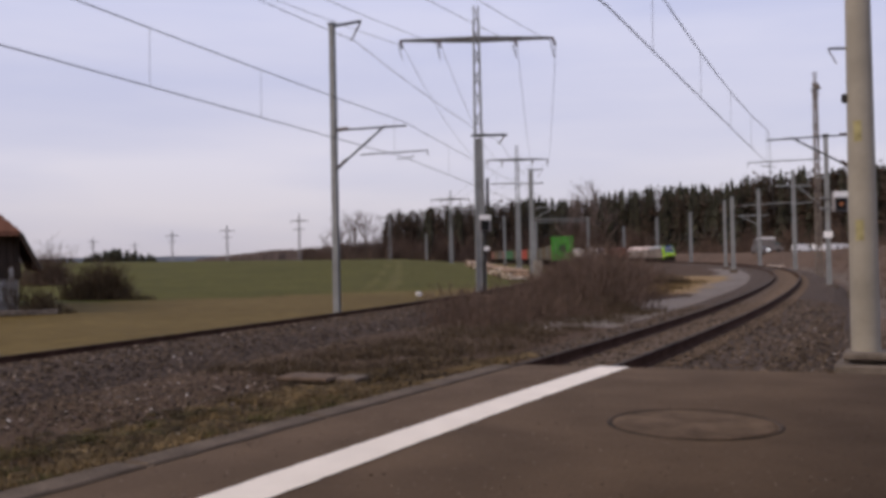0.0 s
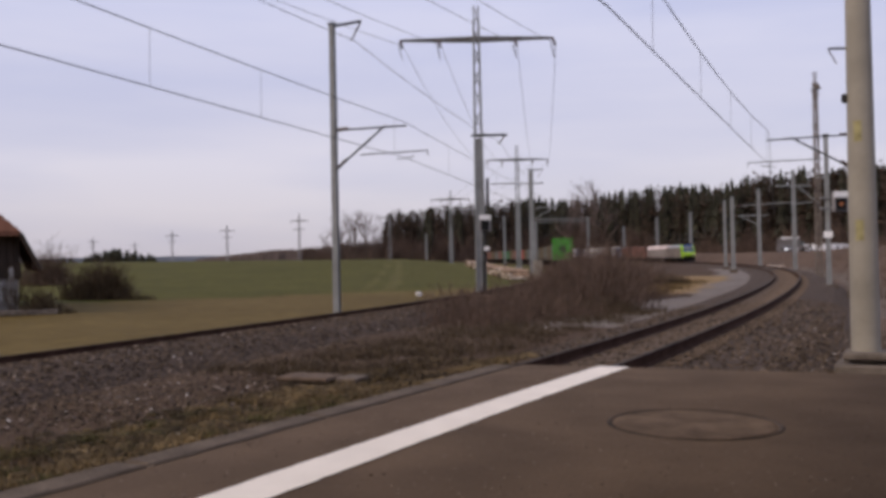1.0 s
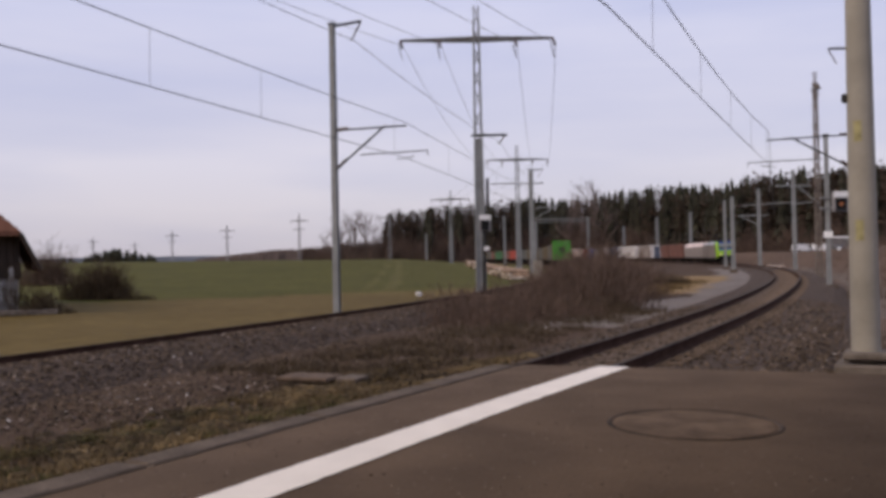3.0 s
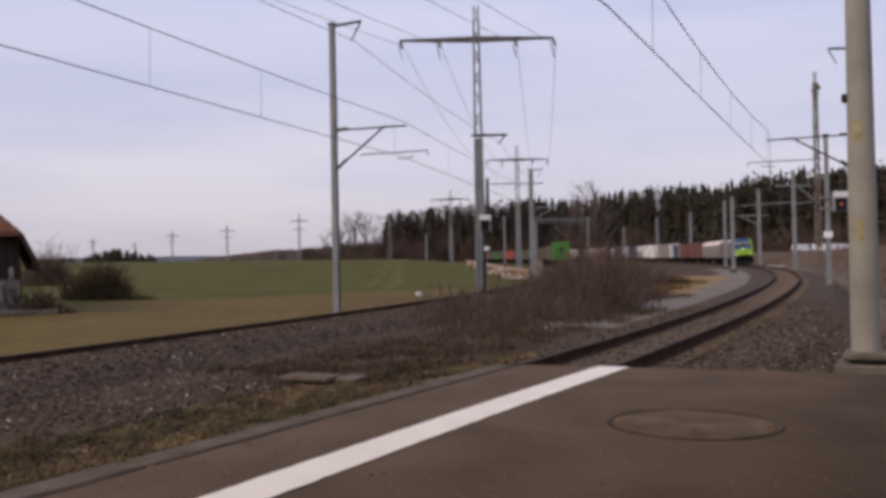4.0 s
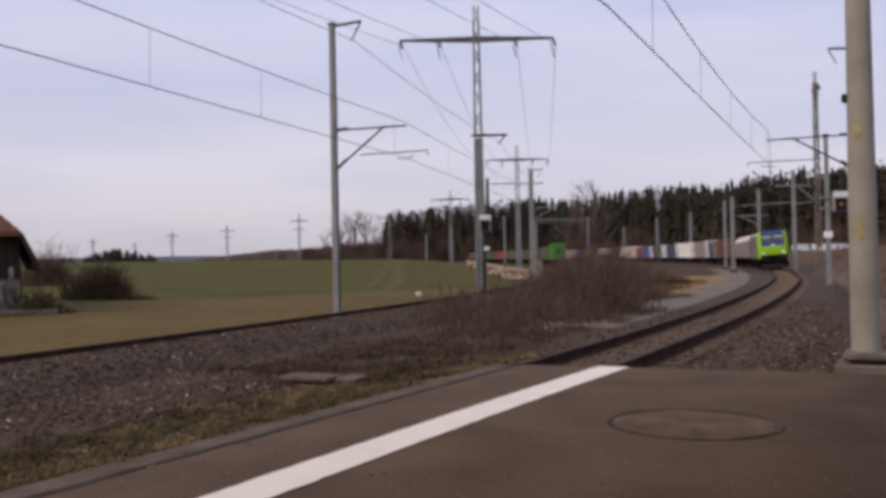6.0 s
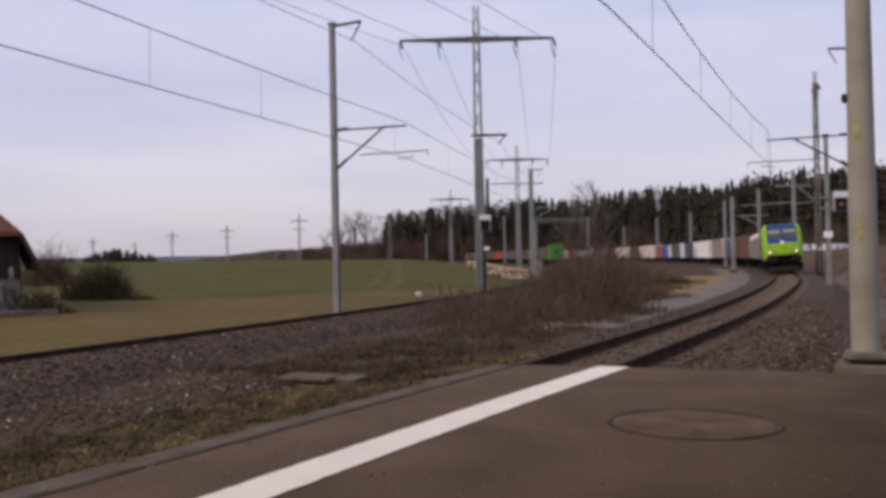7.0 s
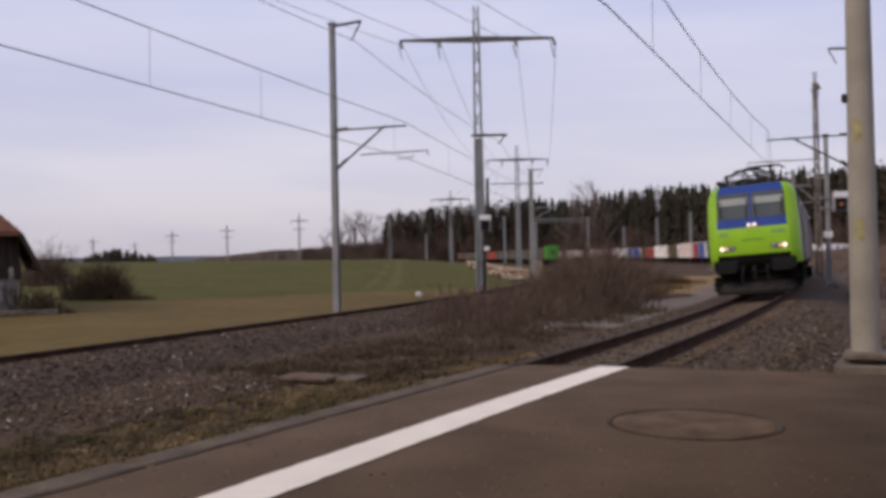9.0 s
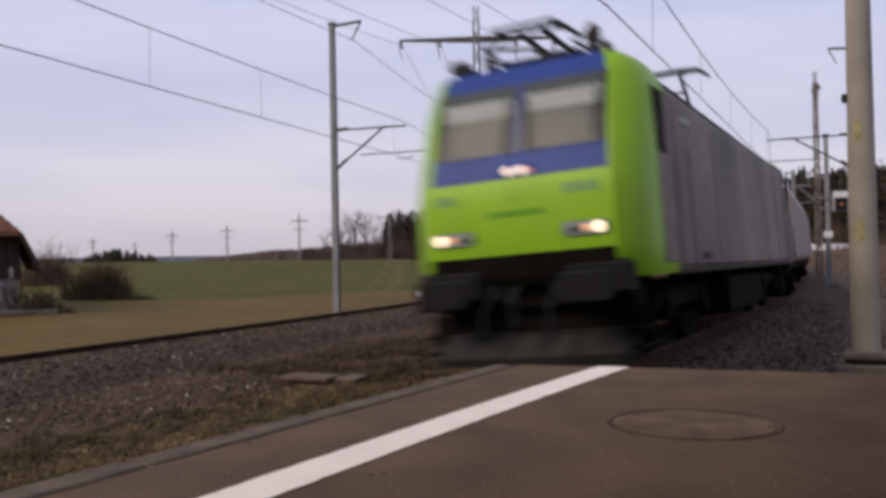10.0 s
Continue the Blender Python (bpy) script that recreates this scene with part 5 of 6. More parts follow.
def bare_tree(x, y, h, seed, depth=4, label="bare winter tree with a fine brown crown", crown_w=0.6, r=None):
    rnd = random.Random(seed)
    z = gz(x, y)
    t = thing("bare_tree", label, "tree", Matrix.Translation((x, y, z)), group="bare trees")
    r = r or h * 0.022
    part("trunk", Geo().tube([(0, 0, -0.3), (0.02 * h, 0, h * 0.25), (0, 0.01 * h, h * 0.55), (0.01 * h, 0, h * 0.8)], r, 8, r * 0.35), M_BARK, t)
    g = Geo()
    for k in range(12):
        a = rnd.uniform(0, 6.28)
        d = Vector((math.cos(a) * crown_w, math.sin(a) * crown_w, rnd.uniform(0.5, 1.1))).normalized()
        branchy(rnd, g, Vector((0, 0, h * rnd.uniform(0.22, 0.72))), d, h * 0.19, r * 0.5, depth - 1)
    part("crown", g, M_BARETREE, t)
    return t


# bare trees along the edge of the wood and beyond the crop
for i, (x, y, h) in enumerate([(62.0, 405, 27.0), (67.0, 402, 31.0), (72.0, 404, 28.0), (-37.5, 388, 21.0), (-33.0, 386, 22), (-44, 392, 18.0),
                               (-48, 398, 14), (-40, 388, 17), (56, 408, 25), (-52, 400, 12), (-29, 384, 17)]):
    bare_tree(x, y, h, 20 + i, depth=5, r=h * 0.013)


def thicket(name, label, spots, seed, material, twig_r=0.010):
    """A mass of upright arching twigs; spots are (x, y, radius, height, number)."""
    rnd = random.Random(seed)
    g = Geo()
    for x, y, rad, h, n in spots:
        for _ in range(n):
            a, q = rnd.uniform(0, 6.28), rad * math.sqrt(rnd.random())
            px, py = x + q * math.cos(a), y + q * math.sin(a)
            hh = h * rnd.uniform(0.45, 1.1) * (1 - 0.45 * (q / rad) ** 2)
            z = gz(px, py) - 0.1
            lean = Vector((rnd.uniform(-0.4, 0.4), rnd.uniform(-0.4, 0.4), 1)).normalized()
            p0 = Vector((px, py, z))
            p1 = p0 + lean * hh * 0.55
            p2 = p1 + (lean + Vector((rnd.uniform(-0.5, 0.5), rnd.uniform(-0.5, 0.5), -0.1))) * hh * 0.45
            g.tube([p0, p1, p2], twig_r * 1.4, 3, twig_r * 0.5)
            for _ in range(3):
                s = p0.lerp(p2, rnd.uniform(0.3, 0.9))
                e = s + Vector((rnd.uniform(-1, 1), rnd.uniform(-1, 1), rnd.uniform(0.1, 0.9))) * hh * 0.25
                g.tube([s, e], twig_r * 0.8, 3, twig_r * 0.4)
    return solid(name, g, material, label, "shrubs", kind="stuff")


rnd = random.Random(11)
spots = []
for _ in range(170):
    y = rnd.uniform(25, 60)
    lo, hi = LEFT.x_at(y) + 2.6, NEAR.x_at(y) - (5.0 if y < 40 else 8.5)
    hi = min(hi, 0.232 * y)
    if hi <= lo + 0.3:
        continue
    x = rnd.uniform(lo, hi)
    tall = 1.0 if y < 31 else 1.05 + 1.5 * math.exp(-((x / y - 0.175) / 0.055) ** 2)
    spots.append((x, y, rnd.uniform(0.7, 1.7), rnd.choice((0.5, 0.8, 1.0, 1.25, 1.45)) * tall, 40))
thicket("bramble_thicket", "tangle of leafless reddish-brown shrubs between the tracks", spots, 12, M_TWIG, 0.009)
# extra growth in a darker twig colour, standing in for shade under the brambles
thicket("bramble_base", "dense dark twigs added for the shade at the brambles' foot", [(rnd.uniform(2.6, 6.3), rnd.uniform(29.0, 32.5), rnd.uniform(0.6, 1.0), rnd.uniform(0.45, 0.8), 150) for _ in range(12)], 23, M_OLIVETWIG, 0.010)
thicket("low_shrub", "low dark shrub on the dry grass", [(14.6, 60, 1.5, 1.15, 260), (15.6, 61, 1.1, 0.8, 160)], 21, M_OLIVETWIG, 0.010)
thicket("low_shrub", "creeping dead growth at the gravel's edge", [(10.0, 41.5, 1.3, 0.42, 220), (8.9, 40.5, 1.3, 0.5, 200), (11.2, 43.0, 0.9, 0.3, 120)], 22, M_TWIG, 0.009)
spots = []
for _ in range(190):
    y = 14 + 100 * rnd.random() ** 1.4
    spots.append((NEAR.x_at(y) + rnd.uniform(4.6, 17), y, rnd.uniform(0.8, 1.8), rnd.uniform(0.3, 0.85), 26))
thicket("bank_scrub", "low leafless scrub on the bank", spots, 13, M_TWIG, 0.012)
spots = [(-20.6, 51.7, 1.0, 2.1, 170), (-20.0, 52.2, 1.0, 2.7, 190), (-19.3, 51.4, 0.8, 3.1, 190), (-18.9, 51.9, 0.7, 2.6, 150), (-18.3, 51.5, 0.7, 1.9, 120),
         (-17.6, 51.3, 0.8, 0.8, 110), (-16.9, 51.2, 0.7, 0.5, 70), (-21.3, 52.0, 0.7, 1.3, 80), (-23.5, 52.0, 1.8, 0.5, 120)]
thicket("field_shrub", "dense dark leafless shrub near the barn", spots, 14, M_OLIVETWIG, 0.012)
thicket("garden_bushes", "bare bushes beside the barn", [(-32.9 + rnd.uniform(-1.6, 1.4), 75, 1.1, rnd.uniform(1.8, 4.6), 60) for _ in range(7)], 15, M_TWIG, 0.018)


def wood_edge():
    rnd = random.Random(31)
    sp = []
    b = -0.15
    while b < 0.56:
        d = np.interp(b, SKY_B, SKY_D) - rnd.uniform(2, 16)
        sp.append((b * d, d, rnd.uniform(2.0, 4.0), rnd.uniform(2.5, 6.5) * d / 300, 20))
        b += 0.0042
    for k in range(270):
        b = (rnd.uniform(-0.155, 0.02), rnd.uniform(-0.1, 0.56), rnd.uniform(0.0, 0.24))[k % 3]
        d = np.interp(b, SKY_B, SKY_D) + rnd.uniform(-8, 14)
        h = np.interp(b, [-0.155, -0.13, -0.09, -0.02, 0.1, 0.16, 0.3], [6.0, 9.5, 12.5, 16.0, 18.0, 20.0, 12.0]) * rnd.uniform(0.6, 1.05)
        sp.append((b * d, d, rnd.uniform(2.5, 5.0), h, 46))
    thicket("wood_undergrowth", "brown leafless undergrowth along the edge of the wood", sp, 32, M_UNDERWOOD, 0.085)


wood_edge()


thicket("house_shrubs", "bare shrubs against the farmhouse wall", [(-17.5, 37.0, 0.16, 3.2, 26), (-16.7, 37.6, 0.45, 2.0, 55), (-16.4, 37.8, 0.4, 1.3, 50), (-17.0, 37.3, 0.35, 1.0, 45), (-15.9, 37.9, 0.5, 0.6, 50)], 16, M_OLIVETWIG, 0.012)


def far_woods():
    """Low woods and hills on the skyline beyond the crop."""
    rnd = random.Random(5)
    g, c = Geo(), Geo()
    for _ in range(420):
        b = rnd.uniform(-0.27, -0.10)
        d = rnd.uniform(600, 680)
        x, y = b * d, d
        top = np.interp(b, [-0.27, -0.235, -0.19, -0.15, -0.10], [2.5, 5.5, 8.5, 9.5, 12.0])
        z = -2.0
        h = top - z
        for k in range(9):
            a = rnd.uniform(0, 6.28)
            r = rnd.uniform(1.5, 3.5)
            g.tube([(x, y, z), (x + r * math.cos(a), y, z + h * rnd.uniform(0.7, 1.0))], 0.5, 3, 0.2)
    for b0, b1, top, d, n in ((-0.395, -0.315, 9.5, 520, 70), (-0.46, -0.40, 6.0, 560, 30)):
        for _ in range(n):
            b = rnd.uniform(b0, b1)
            x, y = b * d, d + rnd.uniform(-10, 10)
            k = 1 - ((b - (b0 + b1) / 2) / ((b1 - b0) / 2)) ** 2 * 0.6
            vs, fs = conifer_arrays(rnd, x, y, -2, (top + 2) * k * rnd.uniform(0.75, 1.05), 2.4)
            c.add(vs, fs)
    solid("distant_wood", g, M_BARETREE, "distant brown leafless wood on a low hill", "forest", kind="stuff")
    solid("distant_spruces", c, M_CONIFER, "distant dark clump of trees", "forest", kind="stuff")
    # far ridge, its haze put into the blue-grey colour
    g = Geo()
    rs = []
    for i in range(90):
        b = -0.75 + 1.5 * i / 89
        d = 2600
        z = 16 + 10 * noise.noise((b * 6, 0, 3)) + 5 * noise.noise((b * 21, 1, 3))
        rs.append([(b * d, d, -20), (b * d, d, z), (b * d, d + 500, z * 0.6), (b * d, d + 500, -20)])
    g.loft(rs)
    solid("far_ridge", g, mat("hazy_blue_ridge", (0.17, 0.19, 0.24), 1.0, var=0.1, scale=0.002, fine=0.02, bump=0), "hazy blue ridge on the horizon", "backdrop", kind="structure")


far_woods()


# ---- barn ----
def barn():
    x0, y0 = -22.3, 35.4
    b = thing("farmhouse", "old timber farmhouse with a sweeping red-brown half-hipped roof", "house", Matrix.Translation((x0, y0, gz(x0, y0))) @ Matrix.Rotation(radians(27), 4, "Z"))
    # gable wall: timber above, plaster below
    prof = [(-5.3, 1.5), (5.3, 1.5), (5.3, 2.1), (4.8, 3.5), (-4.8, 3.5), (-5.3, 2.1)]
    part("gable_wall", Geo().loft([[(x, y, z) for x, z in prof] for y in (0, 12)]), M_WOOD, b, "dark weathered timber boarding")
    part("ground_floor", Geo().box((0, 6, 0.7), (10.4, 11.8, 1.7), ch=0.03), M_PLASTER, b, "stained pale plaster wall")
    for k in range(40):
        part("board", Geo().box((-5.1 + k * 0.262, -0.02, 2.45), (0.22, 0.05, 1.9), ch=0.006), M_WOOD, b)
    # roof: steep lower skirts, flatter upper slopes, a small hip over the gable
    E, K, R = (6.0, 1.95), (5.25, 3.45), (0.0, 8.4)
    th = 0.2
    for s in (-1, 1):
        pts = [(s * E[0], -0.9, E[1]), (s * K[0], -0.9, K[1]), (0.0, 3.4, R[1]), (0.0, 13, R[1]), (s * K[0], 13, K[1]), (s * E[0], 13, E[1])]
        low = [(x, y, z - th) for x, y, z in pts]
        f = [(0, 1, 4, 5), (1, 2, 3, 4)]
        under = [tuple(i + 6 for i in q[::-1]) for q in f]
        rim = [(i, (i + 1) % 6, 6 + (i + 1) % 6, 6 + i) for i in range(6)]
        roof = part("roof", Geo().add(pts + low, f + under + rim), M_TILES, b, "red-brown tiled roof slope")
        for k in range(20):
            t = (k + 0.5) / 20
            z, x = K[1] + (R[1] - K[1]) * t, s * K[0] * (1 - t)
            y1 = -0.9 + 4.3 * t
            part("tile_course", Geo().box((x, (y1 + 13) / 2, z + 0.02), (0.05, 13 - y1, 0.05)), M_TILES, roof)
    hip = [(-K[0], -0.9, K[1]), (K[0], -0.9, K[1]), (0, 3.4, R[1])]
    part("hip", Geo().add(hip + [(x, y, z - th) for x, y, z in hip], [(0, 1, 2), (5, 4, 3), (0, 3, 4, 1), (1, 4, 5, 2), (2, 5, 3, 0)]), M_TILES, b, "red-brown half-hip over the gable")
    for s in (-1, 1):
        part("bargeboard", Geo().tube([(s * 6.0, -0.95, 1.85), (s * 5.25, -0.95, 3.35)], 0.09, 5), M_WOOD, b)
    for x in (1.0, 2.6, 4.2):
        w = part("window", Geo().box((x, -0.14, 0.95), (0.72, 0.06, 0.8), ch=0.01), M_WHITE, b, "white window frame")
        part("pane", Geo().box((x, -0.18, 0.95), (0.58, 0.02, 0.66)), M_GLASS, w)
    for x in (3.4, 4.9):
        part("post", Geo().box((x, -0.6, 0.95), (0.18, 0.18, 2.0), ch=0.02), M_PLASTER, b, "pale upright post")
    g = Geo().box((-18.6, 36.6, gz(-18.6, 36.6) + 0.12), (5.6, 0.25, 0.22), 0.3, 0.03)
    solid("garden_wall", g, M_FOOTING, "low pale garden wall before the farmhouse", "wall")


barn()


# ---- small things along the line ----
def log_pile():
    p0, p1 = Vector((7.0, 84.0, 0)), Vector((5.0, 165.0, 0))
    d = (p1 - p0).normalized()
    s = thing("log_pile", "long low pile of pale cut logs at the field's edge", "log pile", Matrix.Translation((7.0, 84.0, 0)))
    rnd = random.Random(3)
    mes = [Geo().tube([(-0.9, 0, 0), (0.9, 0.02, 0.01)], r, 9, r * 0.92).mesh("log", m) for r, m in ((0.15, M_BOARDS), (0.18, M_BOARDS), (0.21, M_LOGTAN), (0.17, M_LOGTAN), (0.19, M_BARK))]
    n = 96
    for k in range(n):
        c = d * ((p1 - p0).length * (k / n) ** 1.25)
        for lay in range(3):
            o = new("log", rnd.choice(mes))
            o.parent = s
            z = gz(7.0 + c.x, 84 + c.y)
            o.matrix_basis = Matrix.Translation((c.x + rnd.uniform(-0.15, 0.15), c.y + rnd.uniform(-0.12, 0.12) + 0.2 * lay, z + 0.18 + lay * 0.31)) @ Matrix.Rotation(rnd.uniform(-0.25, 0.25), 4, "Z")


log_pile()
g = Geo().tube([(-1.37, 50.5, gz(-1.37, 50.5) - 0.02), (-1.37, 50.5, gz(-1.37, 50.5) + 0.14)], 0.13, 12, 0.17).tube([(-1.37, 50.5, gz(-1.37, 50.5) + 0.13), (-1.37, 50.5, gz(-1.37, 50.5) + 0.22)], 0.185, 12, 0.14)
solid("marker_stone", g, M_WHITE, "small white marker in the rough grass", "marker")
x, y = 8.9, 85.5
g = Geo().box((x, y, gz(x, y) + 0.75), (0.75, 0.5, 1.6), ch=0.04).box((x, y, gz(x, y) + 1.58), (0.85, 0.6, 0.08), ch=0.02)
solid("relay_cabinet", g, M_CONC, "pale grey relay cabinet at a mast's foot", "cabinet")
slab = thing("concrete_slab", "weathered concrete slab lying in the weeds", "slab", Matrix.Translation((-2.05, 13.9, -0.40)) @ Matrix.Rotation(radians(-20), 4, "Z"))
part("cover_plate", Geo().box((0, 0, 0.06), (0.85, 0.6, 0.07), ch=0.02), M_SLEEPER, slab)
part("cover_plate", Geo().box((0.66, 0.1, 0.04), (0.34, 0.5, 0.10), ch=0.02), M_KERB, slab, "sunken second plate")


# out-of-view building and canopy, added only to shade the platform's right side
def station():
    b = thing("station_building", "unseen plain building added to shade the platform's right side", "building", Matrix.Translation((*edge_at(-4.4, 5.06), PLAT)) @ Matrix.Rotation(math.atan2(EDGE[1].y, EDGE[1].x) - math.pi / 2, 4, "Z"))
    part("wall", Geo().box((0, 0, 1.4), (5.0, 19.0, 6.0), ch=0.02), M_WOOD, b, "unseen dark wall added for shade")
    part("roof", Geo().box((0, 0, 4.6), (5.6, 19.6, 0.3), ch=0.05), M_TILES, b)
    # unseen canopy, placed to hold light off the platform
    c = thing("platform_canopy", "unseen canopy added to dim the light on the platform", "canopy")
    ang = math.atan2(EDGE[1].y, EDGE[1].x)
    m = edge_at(-6.2, 1.72)
    part("roof", Geo().box((m.x, m.y, PLAT + 2.5), (14.6, 2.06, 0.16), ang, 0.03), M_WOOD, c)


station()


# ---- road vehicles on the bank ----
def van(name, label, length, h, m, group=""):
    v = thing(name, label, "van", m, group)
    w = 0.95
    nose = [(-length / 2, 0.4), (length / 2, 0.4), (length / 2 + 0.02, 0.9), (length / 2 - 0.9, 1.1), (length / 2 - 1.6, h), (-length / 2 + 0.1, h), (-length / 2, h * 0.6)]
    g = Geo().loft([[(x, y, z) for x, z in nose] for y in (-w, w)])
    part("shell", g, M_WHITE, v, "white bodywork")
    for s in (-1, 1):
        x1 = length / 2 - 1.2
        part("side_window", Geo().box((x1, s * w, h * 0.62), (0.9, 0.02, 0.5)), M_GLASS, v)
        part("headlight", Geo().box((length / 2 + 0.01, s * 0.7, 0.78), (0.06, 0.3, 0.2), ch=0.02), M_WHITE, v)
        for x in (-length * 0.3, length * 0.32):
            part("wheel", Geo().tube([(x, s * (w - 0.2), 0.33), (x, s * (w + 0.02), 0.33)], 0.33, 14), M_BLACK, v)
    part("windscreen", Geo().add([(length / 2 - 0.88, -w * 0.85, 1.12), (length / 2 - 0.88, w * 0.85, 1.12), (length / 2 - 1.5, w * 0.8, h - 0.08), (length / 2 - 1.5, -w * 0.8, h - 0.08)], [(0, 1, 2, 3)]), M_GLASS, v)
    return v


def road_pose(x, y, h=0.0, yaw=0.0):
    return Matrix.Translation((x, y, gz(x, y) + h)) @ Matrix.Rotation(yaw, 4, "Z")


PARKED = van("parked_van", "white van parked on the road along the bank", 4.9, 1.9, road_pose(86.5, 218, 0, 0.2), "parked vans")
copy_thing(PARKED, road_pose(92.5, 221, 0, 0.15))
copy_thing(PARKED, road_pose(91.0, 213, 0, 0.2))
copy_thing(PARKED, road_pose(97.0, 219, 0, 0.2))
LORRY = van("delivery_van", "grey van with a white roof driving along the bank", 5.4, 2.5, None)
for c in LORRY.children:
    if c.name.startswith("shell"):
        c.data.materials[0] = M_LORRY
part("roof_panel", Geo().box((-0.5, 0, 2.52), (3.2, 1.7, 0.40), ch=0.08), M_WHITE, LORRY, "white raised roof")
CAR = van("small_car", "small grey car with bright headlights on the road along the bank", 3.9, 1.45, None)
for c in CAR.children:
    if c.name.startswith("shell"):
        c.data.materials[0] = M_LORRY
    if c.name.startswith("headlight"):
        c.data.materials[0] = M_CARLAMP
g = Geo().box((47.2, 127.0, gz(47.2, 127) + 0.12), (3.6, 1.6, 0.3), 0.25, 0.03)
solid("concrete_pad", g, M_BOARDS, "pale flat concrete pad beside the track", "pad")


# ---- ballast stones, weeds and grass ----
def stone_mesh(name, spots, label, rng, sizes):
    """Many small angular stones in one mesh; spots is an array of x, y, z."""
    n = len(spots)
    base = np.array([(1, 0, 0), (-1, 0, 0), (0, 1, 0), (0, -1, 0), (0, 0, 1), (0, 0, -1)], float)
    tri = np.array([(0, 2, 4), (2, 1, 4), (1, 3, 4), (3, 0, 4), (2, 0, 5), (1, 2, 5), (3, 1, 5), (0, 3, 5)])
    s = rng.uniform(*sizes, (n, 1, 1)) * rng.uniform(0.6, 1.25, (n, 6, 1))
    th = rng.uniform(0, 6.28, n)
    tl = rng.uniform(-0.9, 0.9, n)
    c, d, e, f = np.cos(th), np.sin(th), np.cos(tl), np.sin(tl)
    z, o = np.zeros(n), np.ones(n)
    rz = np.stack([np.stack([c, -d, z], -1), np.stack([d, c, z], -1), np.stack([z, z, o], -1)], 1)
    rx = np.stack([np.stack([o, z, z], -1), np.stack([z, e, -f], -1), np.stack([z, f, e], -1)], 1)
    v = np.einsum("nij,nkj->nki", rz @ rx, base[None] * s * np.array([1.2, 0.9, 0.75])) + spots[:, None, :]
    faces = (tri[None] + 6 * np.arange(n)[:, None, None]).reshape(-1, 3)
    me = bpy.data.meshes.new(name)
    me.from_pydata(v.reshape(-1, 3).tolist(), [], faces.tolist())
    me.materials.append(M_STONE)
    return tagged(new(name, me), label, "stones", kind="stuff")


def bed_z(track, d):
    return np.interp(d, [p[0] for p in track.bed], [p[1] for p in track.bed]) + track.cant * (np.clip(d, -1.3, 1.3) / 1.5 + 0.5) + track.z0


def scatter_track(track, n, s0, s1, d0, d1, rng):
    s = s0 + (s1 - s0) * rng.random(n) ** 1.5
    d = rng.uniform(d0, d1, n)
    d = np.where(np.abs(np.abs(d) - 0.753) < 0.13, d + 0.28, d)
    x, y = np.interp(s, track.s, track.x), np.interp(s, track.s, track.y)
    g = np.interp(s, track.s, track.g)
    q = np.hypot(1, g)
    x, y = x + d / q, y - d * g / q
    z = np.maximum(bed_z(track, d), ground_z(x, y))
    return np.stack([x, y, z + 0.01], -1)


RNG = np.random.default_rng(3)
stone_mesh("ballast_stones", np.concatenate([scatter_track(NEAR, 9000, 7, 34, -2.6, 2.8, RNG), scatter_track(NEAR, 9000, 5.5, 26, 2.2, 7.5, RNG)]), "loose grey-brown ballast stones along the track", RNG, (0.018, 0.044))
stone_mesh("ballast_stones", np.concatenate([scatter_track(LEFT, 12000, 6, 46, 0.9, 3.2, RNG), scatter_track(LEFT, 11000, 5, 36, 3.0, 6.2, RNG)]), "loose ballast stones beside the second track", RNG, (0.014, 0.042))
stone_mesh("pale_stones", np.concatenate([scatter_track(LEFT, 90, 6, 34, 1.5, 6.5, RNG), scatter_track(NEAR, 110, 6, 24, 2.2, 7.0, RNG)]), "scattered pale stones among the ballast", RNG, (0.014, 0.034)).data.materials[0] = M_WHITESTONE
stone_mesh("grey_stones", np.concatenate([scatter_track(NEAR, 1800, 5.5, 30, 1.6, 7.5, RNG), scatter_track(LEFT, 1500, 6, 36, 1.2, 6.0, RNG)]), "paler grey stones among the ballast", RNG, (0.02, 0.05)).data.materials[0] = M_GREYSTONE


def blades(name, label, spots, material, seed, h=(0.08, 0.28), lean=0.7):
    """Grass blades as slim bent triangles in one mesh."""
    rng = np.random.default_rng(seed)
    n = len(spots)
    a, l = rng.uniform(0, 6.28, n), rng.uniform(0.1, lean, n)
    hh = rng.uniform(*h, n)
    w = rng.uniform(0.003, 0.008, n)
    dx, dy = np.cos(a), np.sin(a)
    p0 = spots + np.stack([-dy * w, dx * w, 0 * w - 0.02], -1)
    p1 = spots + np.stack([dy * w, -dx * w, 0 * w - 0.02], -1)
    m0 = spots + np.stack([dx * hh * l * 0.4 - dy * w * 0.7, dy * hh * l * 0.4 + dx * w * 0.7, hh * 0.65], -1)
    m1 = spots + np.stack([dx * hh * l * 0.4 + dy * w * 0.7, dy * hh * l * 0.4 - dx * w * 0.7, hh * 0.65], -1)
    t = spots + np.stack([dx * hh * l, dy * hh * l, hh * (1 - 0.3 * l)], -1)
    v = np.stack([p0, p1, m1, m0, t], 1).reshape(-1, 3)
    k = 5 * np.arange(n)
    me = bpy.data.meshes.new(name)
    me.from_pydata(v.tolist(), [], np.stack([k, k + 1, k + 2, k + 3], -1).tolist() + np.stack([k + 3, k + 2, k + 4], -1).tolist())
    me.materials.append(material)
    return tagged(new(name, me), label, "grass", kind="stuff")


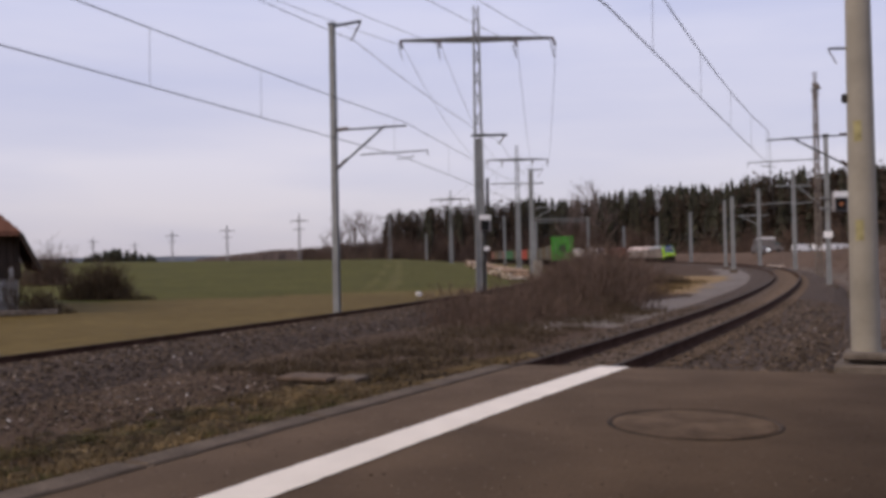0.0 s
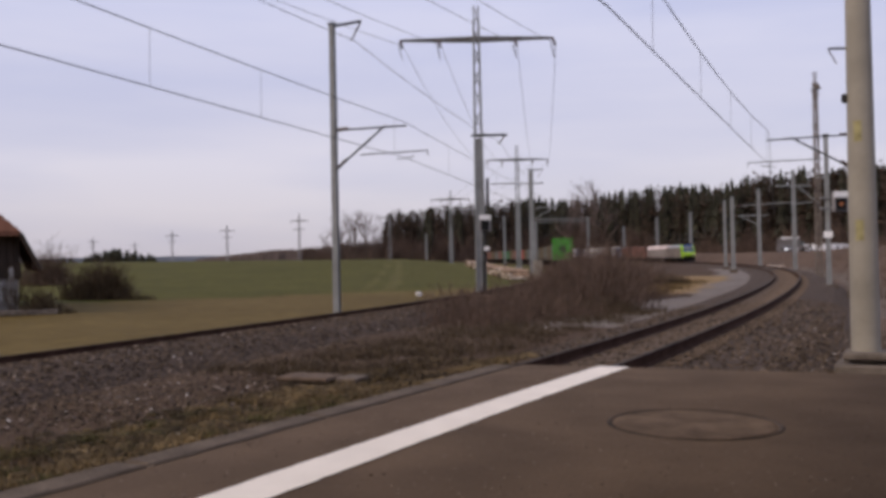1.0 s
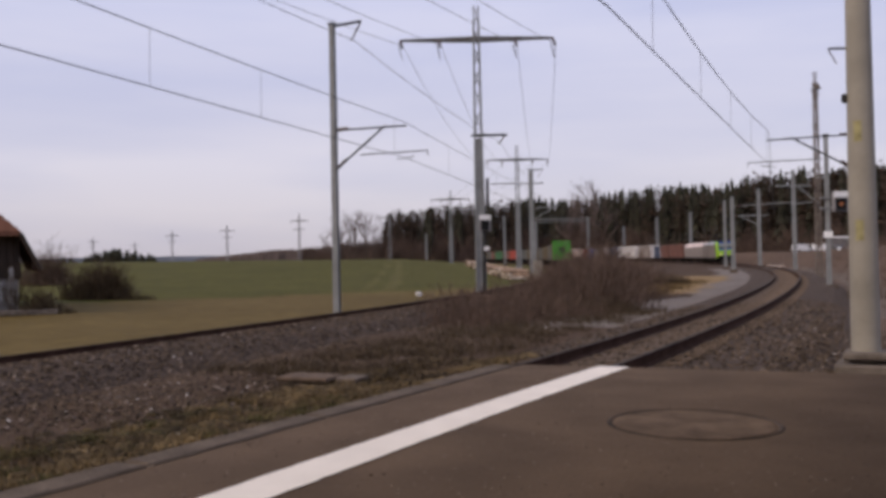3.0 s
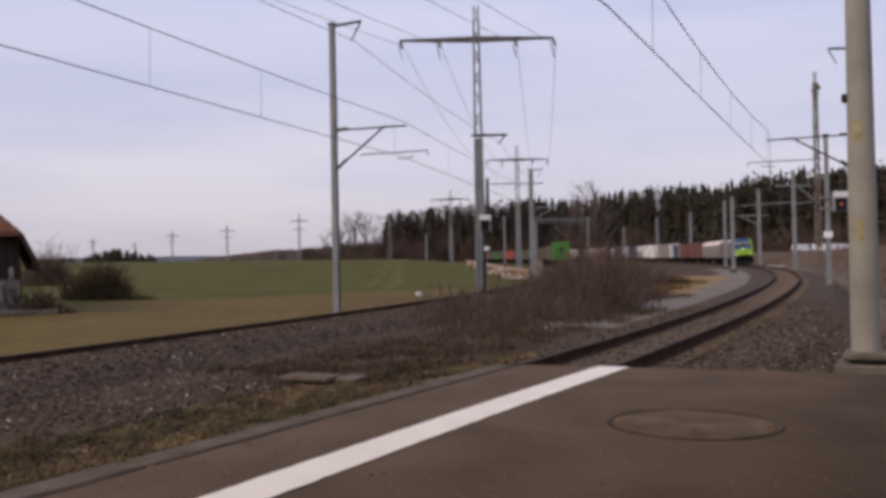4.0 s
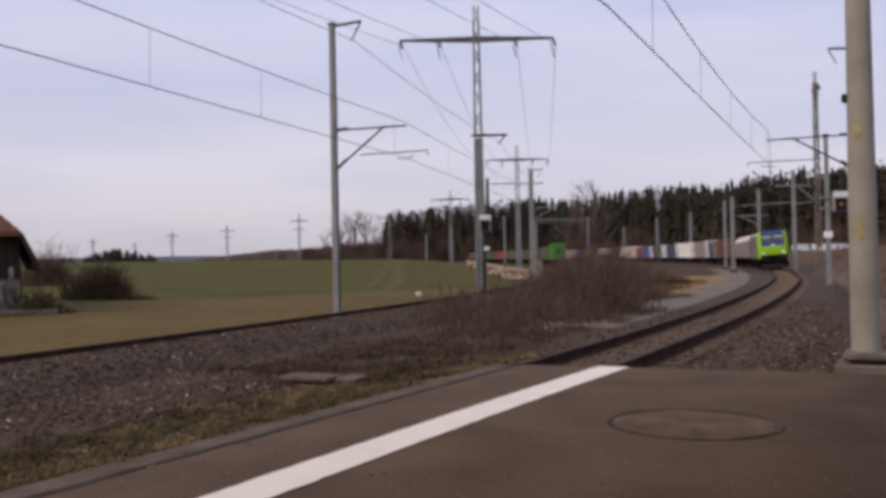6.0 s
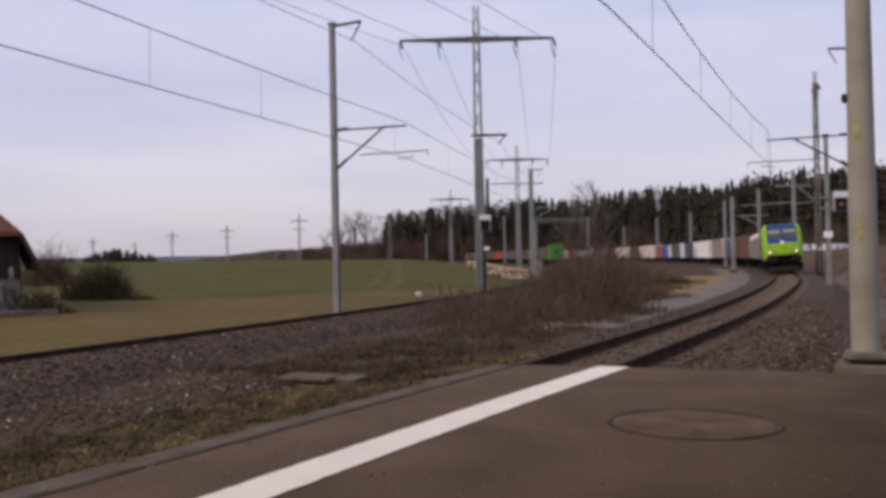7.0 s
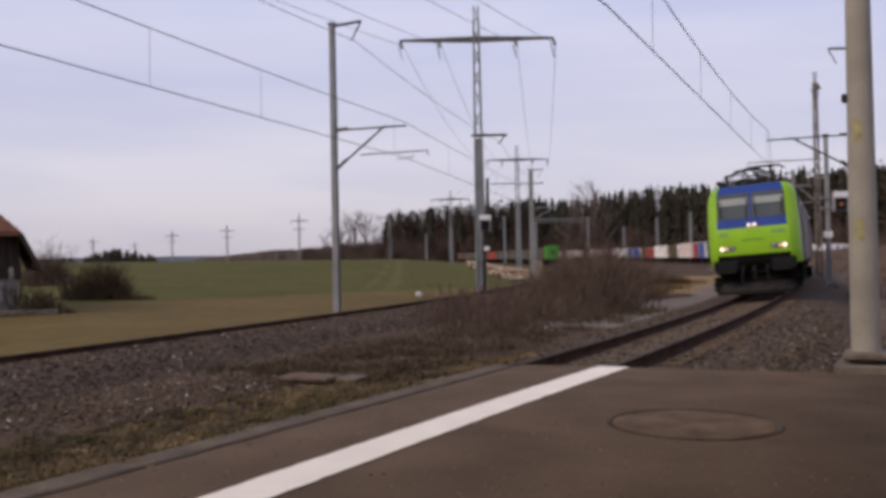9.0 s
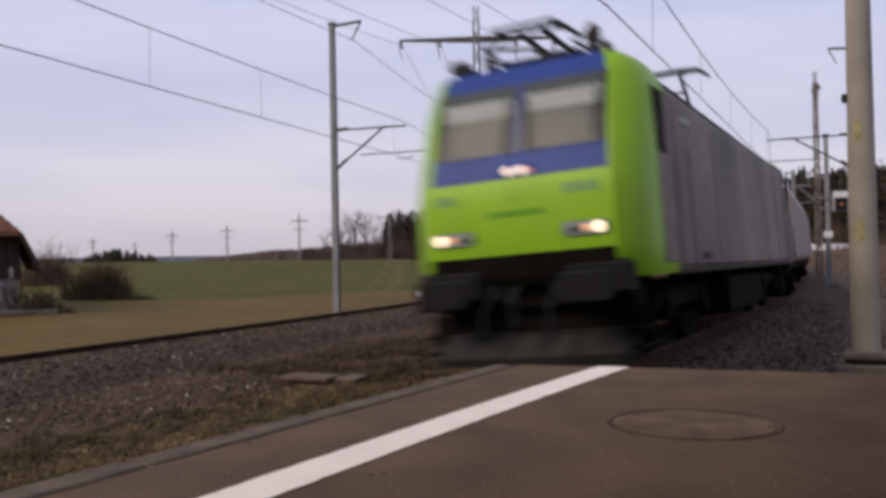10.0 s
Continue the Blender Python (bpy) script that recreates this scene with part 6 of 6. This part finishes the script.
def clumps(track, n, per, s0, s1, d0, d1, rng, spread=0.12):
    s = s0 + (s1 - s0) * rng.random(n) ** 1.3
    d = rng.uniform(d0, d1, n)
    s = np.repeat(s, per) + rng.normal(0, spread, n * per)
    d = np.repeat(d, per) + rng.normal(0, spread, n * per)
    x, y, g = np.interp(s, track.s, track.x), np.interp(s, track.s, track.y), np.interp(s, track.s, track.g)
    q = np.hypot(1, g)
    x, y = x + d / q, y - d * g / q
    z = ground_z(x, y)
    bz = np.where(np.abs(d) < 3.3, bed_z(track, d), -9)
    return np.stack([x, y, np.maximum(z, bz)], -1)


def cushions(name, label, spots, material, seed, size):
    """Low lumpy cushions of moss and matted dead grass, in one mesh."""
    rng = np.random.default_rng(seed)
    g = Geo()
    for x, y, z in spots:
        r, h = rng.uniform(*size), rng.uniform(0.25, 0.75)
        rs = []
        for q, zz in ((1.0, -0.2), (0.95, 0.25), (0.65, 0.8), (0.2, 1.0)):
            rs.append([(x + r * q * rng.uniform(0.75, 1.25) * math.cos(k * math.pi / 4), y + r * q * rng.uniform(0.75, 1.25) * math.sin(k * math.pi / 4), z + r * h * zz * rng.uniform(0.8, 1.2)) for k in range(8)])
        g.loft(rs)
    return solid(name, g, material, label, "moss", kind="stuff", smooth=True)


cushions("moss_cushions", "dark and straw-coloured moss cushions along the track's shoulder", clumps(NEAR, 170, 14, 4.5, 17, -3.9, -1.7, RNG, 0.19), M_MOSS, 41, (0.025, 0.105))
blades("weeds", "olive and brown winter weeds along the track's shoulder", clumps(NEAR, 130, 130, 5, 16, -3.9, -1.8, RNG, 0.14), M_DRYGRASS, 1, (0.02, 0.13), 2.2)
blades("weeds", "low olive weeds beside the track", clumps(NEAR, 60, 130, 4, 12, -3.7, -1.8, RNG, 0.11), M_GREENWEED, 2, (0.02, 0.13), 2.2)
blades("weeds", "dead brown stalks among the weeds", clumps(NEAR, 70, 90, 5, 17, -4.2, -1.8, RNG, 0.16), M_OLIVETWIG, 6, (0.02, 0.16), 2.0)
blades("rough_grass", "dry rough grass between the tracks", clumps(NEAR, 330, 50, 14, 34, -6.5, -3.0, RNG, 0.2), M_OLIVETWIG, 3, (0.05, 0.22), 1.1)
blades("rough_grass", "dead brown grass on the bank", clumps(NEAR, 420, 40, 8, 40, 5.5, 12.0, RNG, 0.25), M_TWIG, 4, (0.1, 0.3))
blades("rough_grass", "dry yellowish grass beside the gravel strip", clumps(NEAR, 260, 50, 46, 72, -9.5, -5.5, RNG, 0.35), M_DRYGRASS, 5, (0.1, 0.3))


# fine grit on the platform
rg = np.random.default_rng(8)
tt, dd = rg.uniform(-1.6, 2.0, 1500), rg.uniform(0.05, 2.7, 1500)
gx = EDGE[0].x + EDGE[1].x * tt + EDGE[1].y * dd
gy = EDGE[0].y + EDGE[1].y * tt - EDGE[1].x * dd
stone_mesh("platform_grit", np.stack([gx, gy, np.full(1500, PLAT + 0.001)], -1), "fine grit scattered on the platform asphalt", rg, (0.002, 0.006)).data.materials[0] = M_GREYSTONE


# ---- what moves ----
def motions():
    speed, s_end = 21.9, 11.7
    times = [k / 10 for k in range(0, 103)]

    def front(t):
        return s_end + speed * (10 - t)
    walk(LOCO, [(t, NEAR.car(front(t) + 9.45, 10.4)) for t in times])
    for ob, behind, off, h in RAKE:
        lift = Matrix.Translation((off, 0, h))
        walk(ob, [(t, NEAR.car(front(t) + behind, 11.2) @ lift) for t in times[::3]])
    # the other train runs away from the camera
    for ob, ahead, off, h in TAIL:
        lift = Matrix.Translation((-off, 0, h))
        walk(ob, [(t, LEFT.car(s_of(LEFT, 111) + 8.4 * t + ahead, 11.2, 0.15) @ lift) for t in times[::3]])
    rows = []
    for t in times[::5]:
        k = t / 10
        x, y = 61.0 + 42.0 * k, 170.0 - 10.0 * k
        rows.append((t, Matrix.Translation((x, y, gz(x, y))) @ Matrix.Rotation(-0.3, 4, "Z")))
    walk(LORRY, rows)
    walk(CAR, [(t, Matrix.Translation((-3.6, -6.0, -0.35)) @ m @ Matrix.Rotation(-1.25, 4, "Z")) for t, m in rows])


motions()
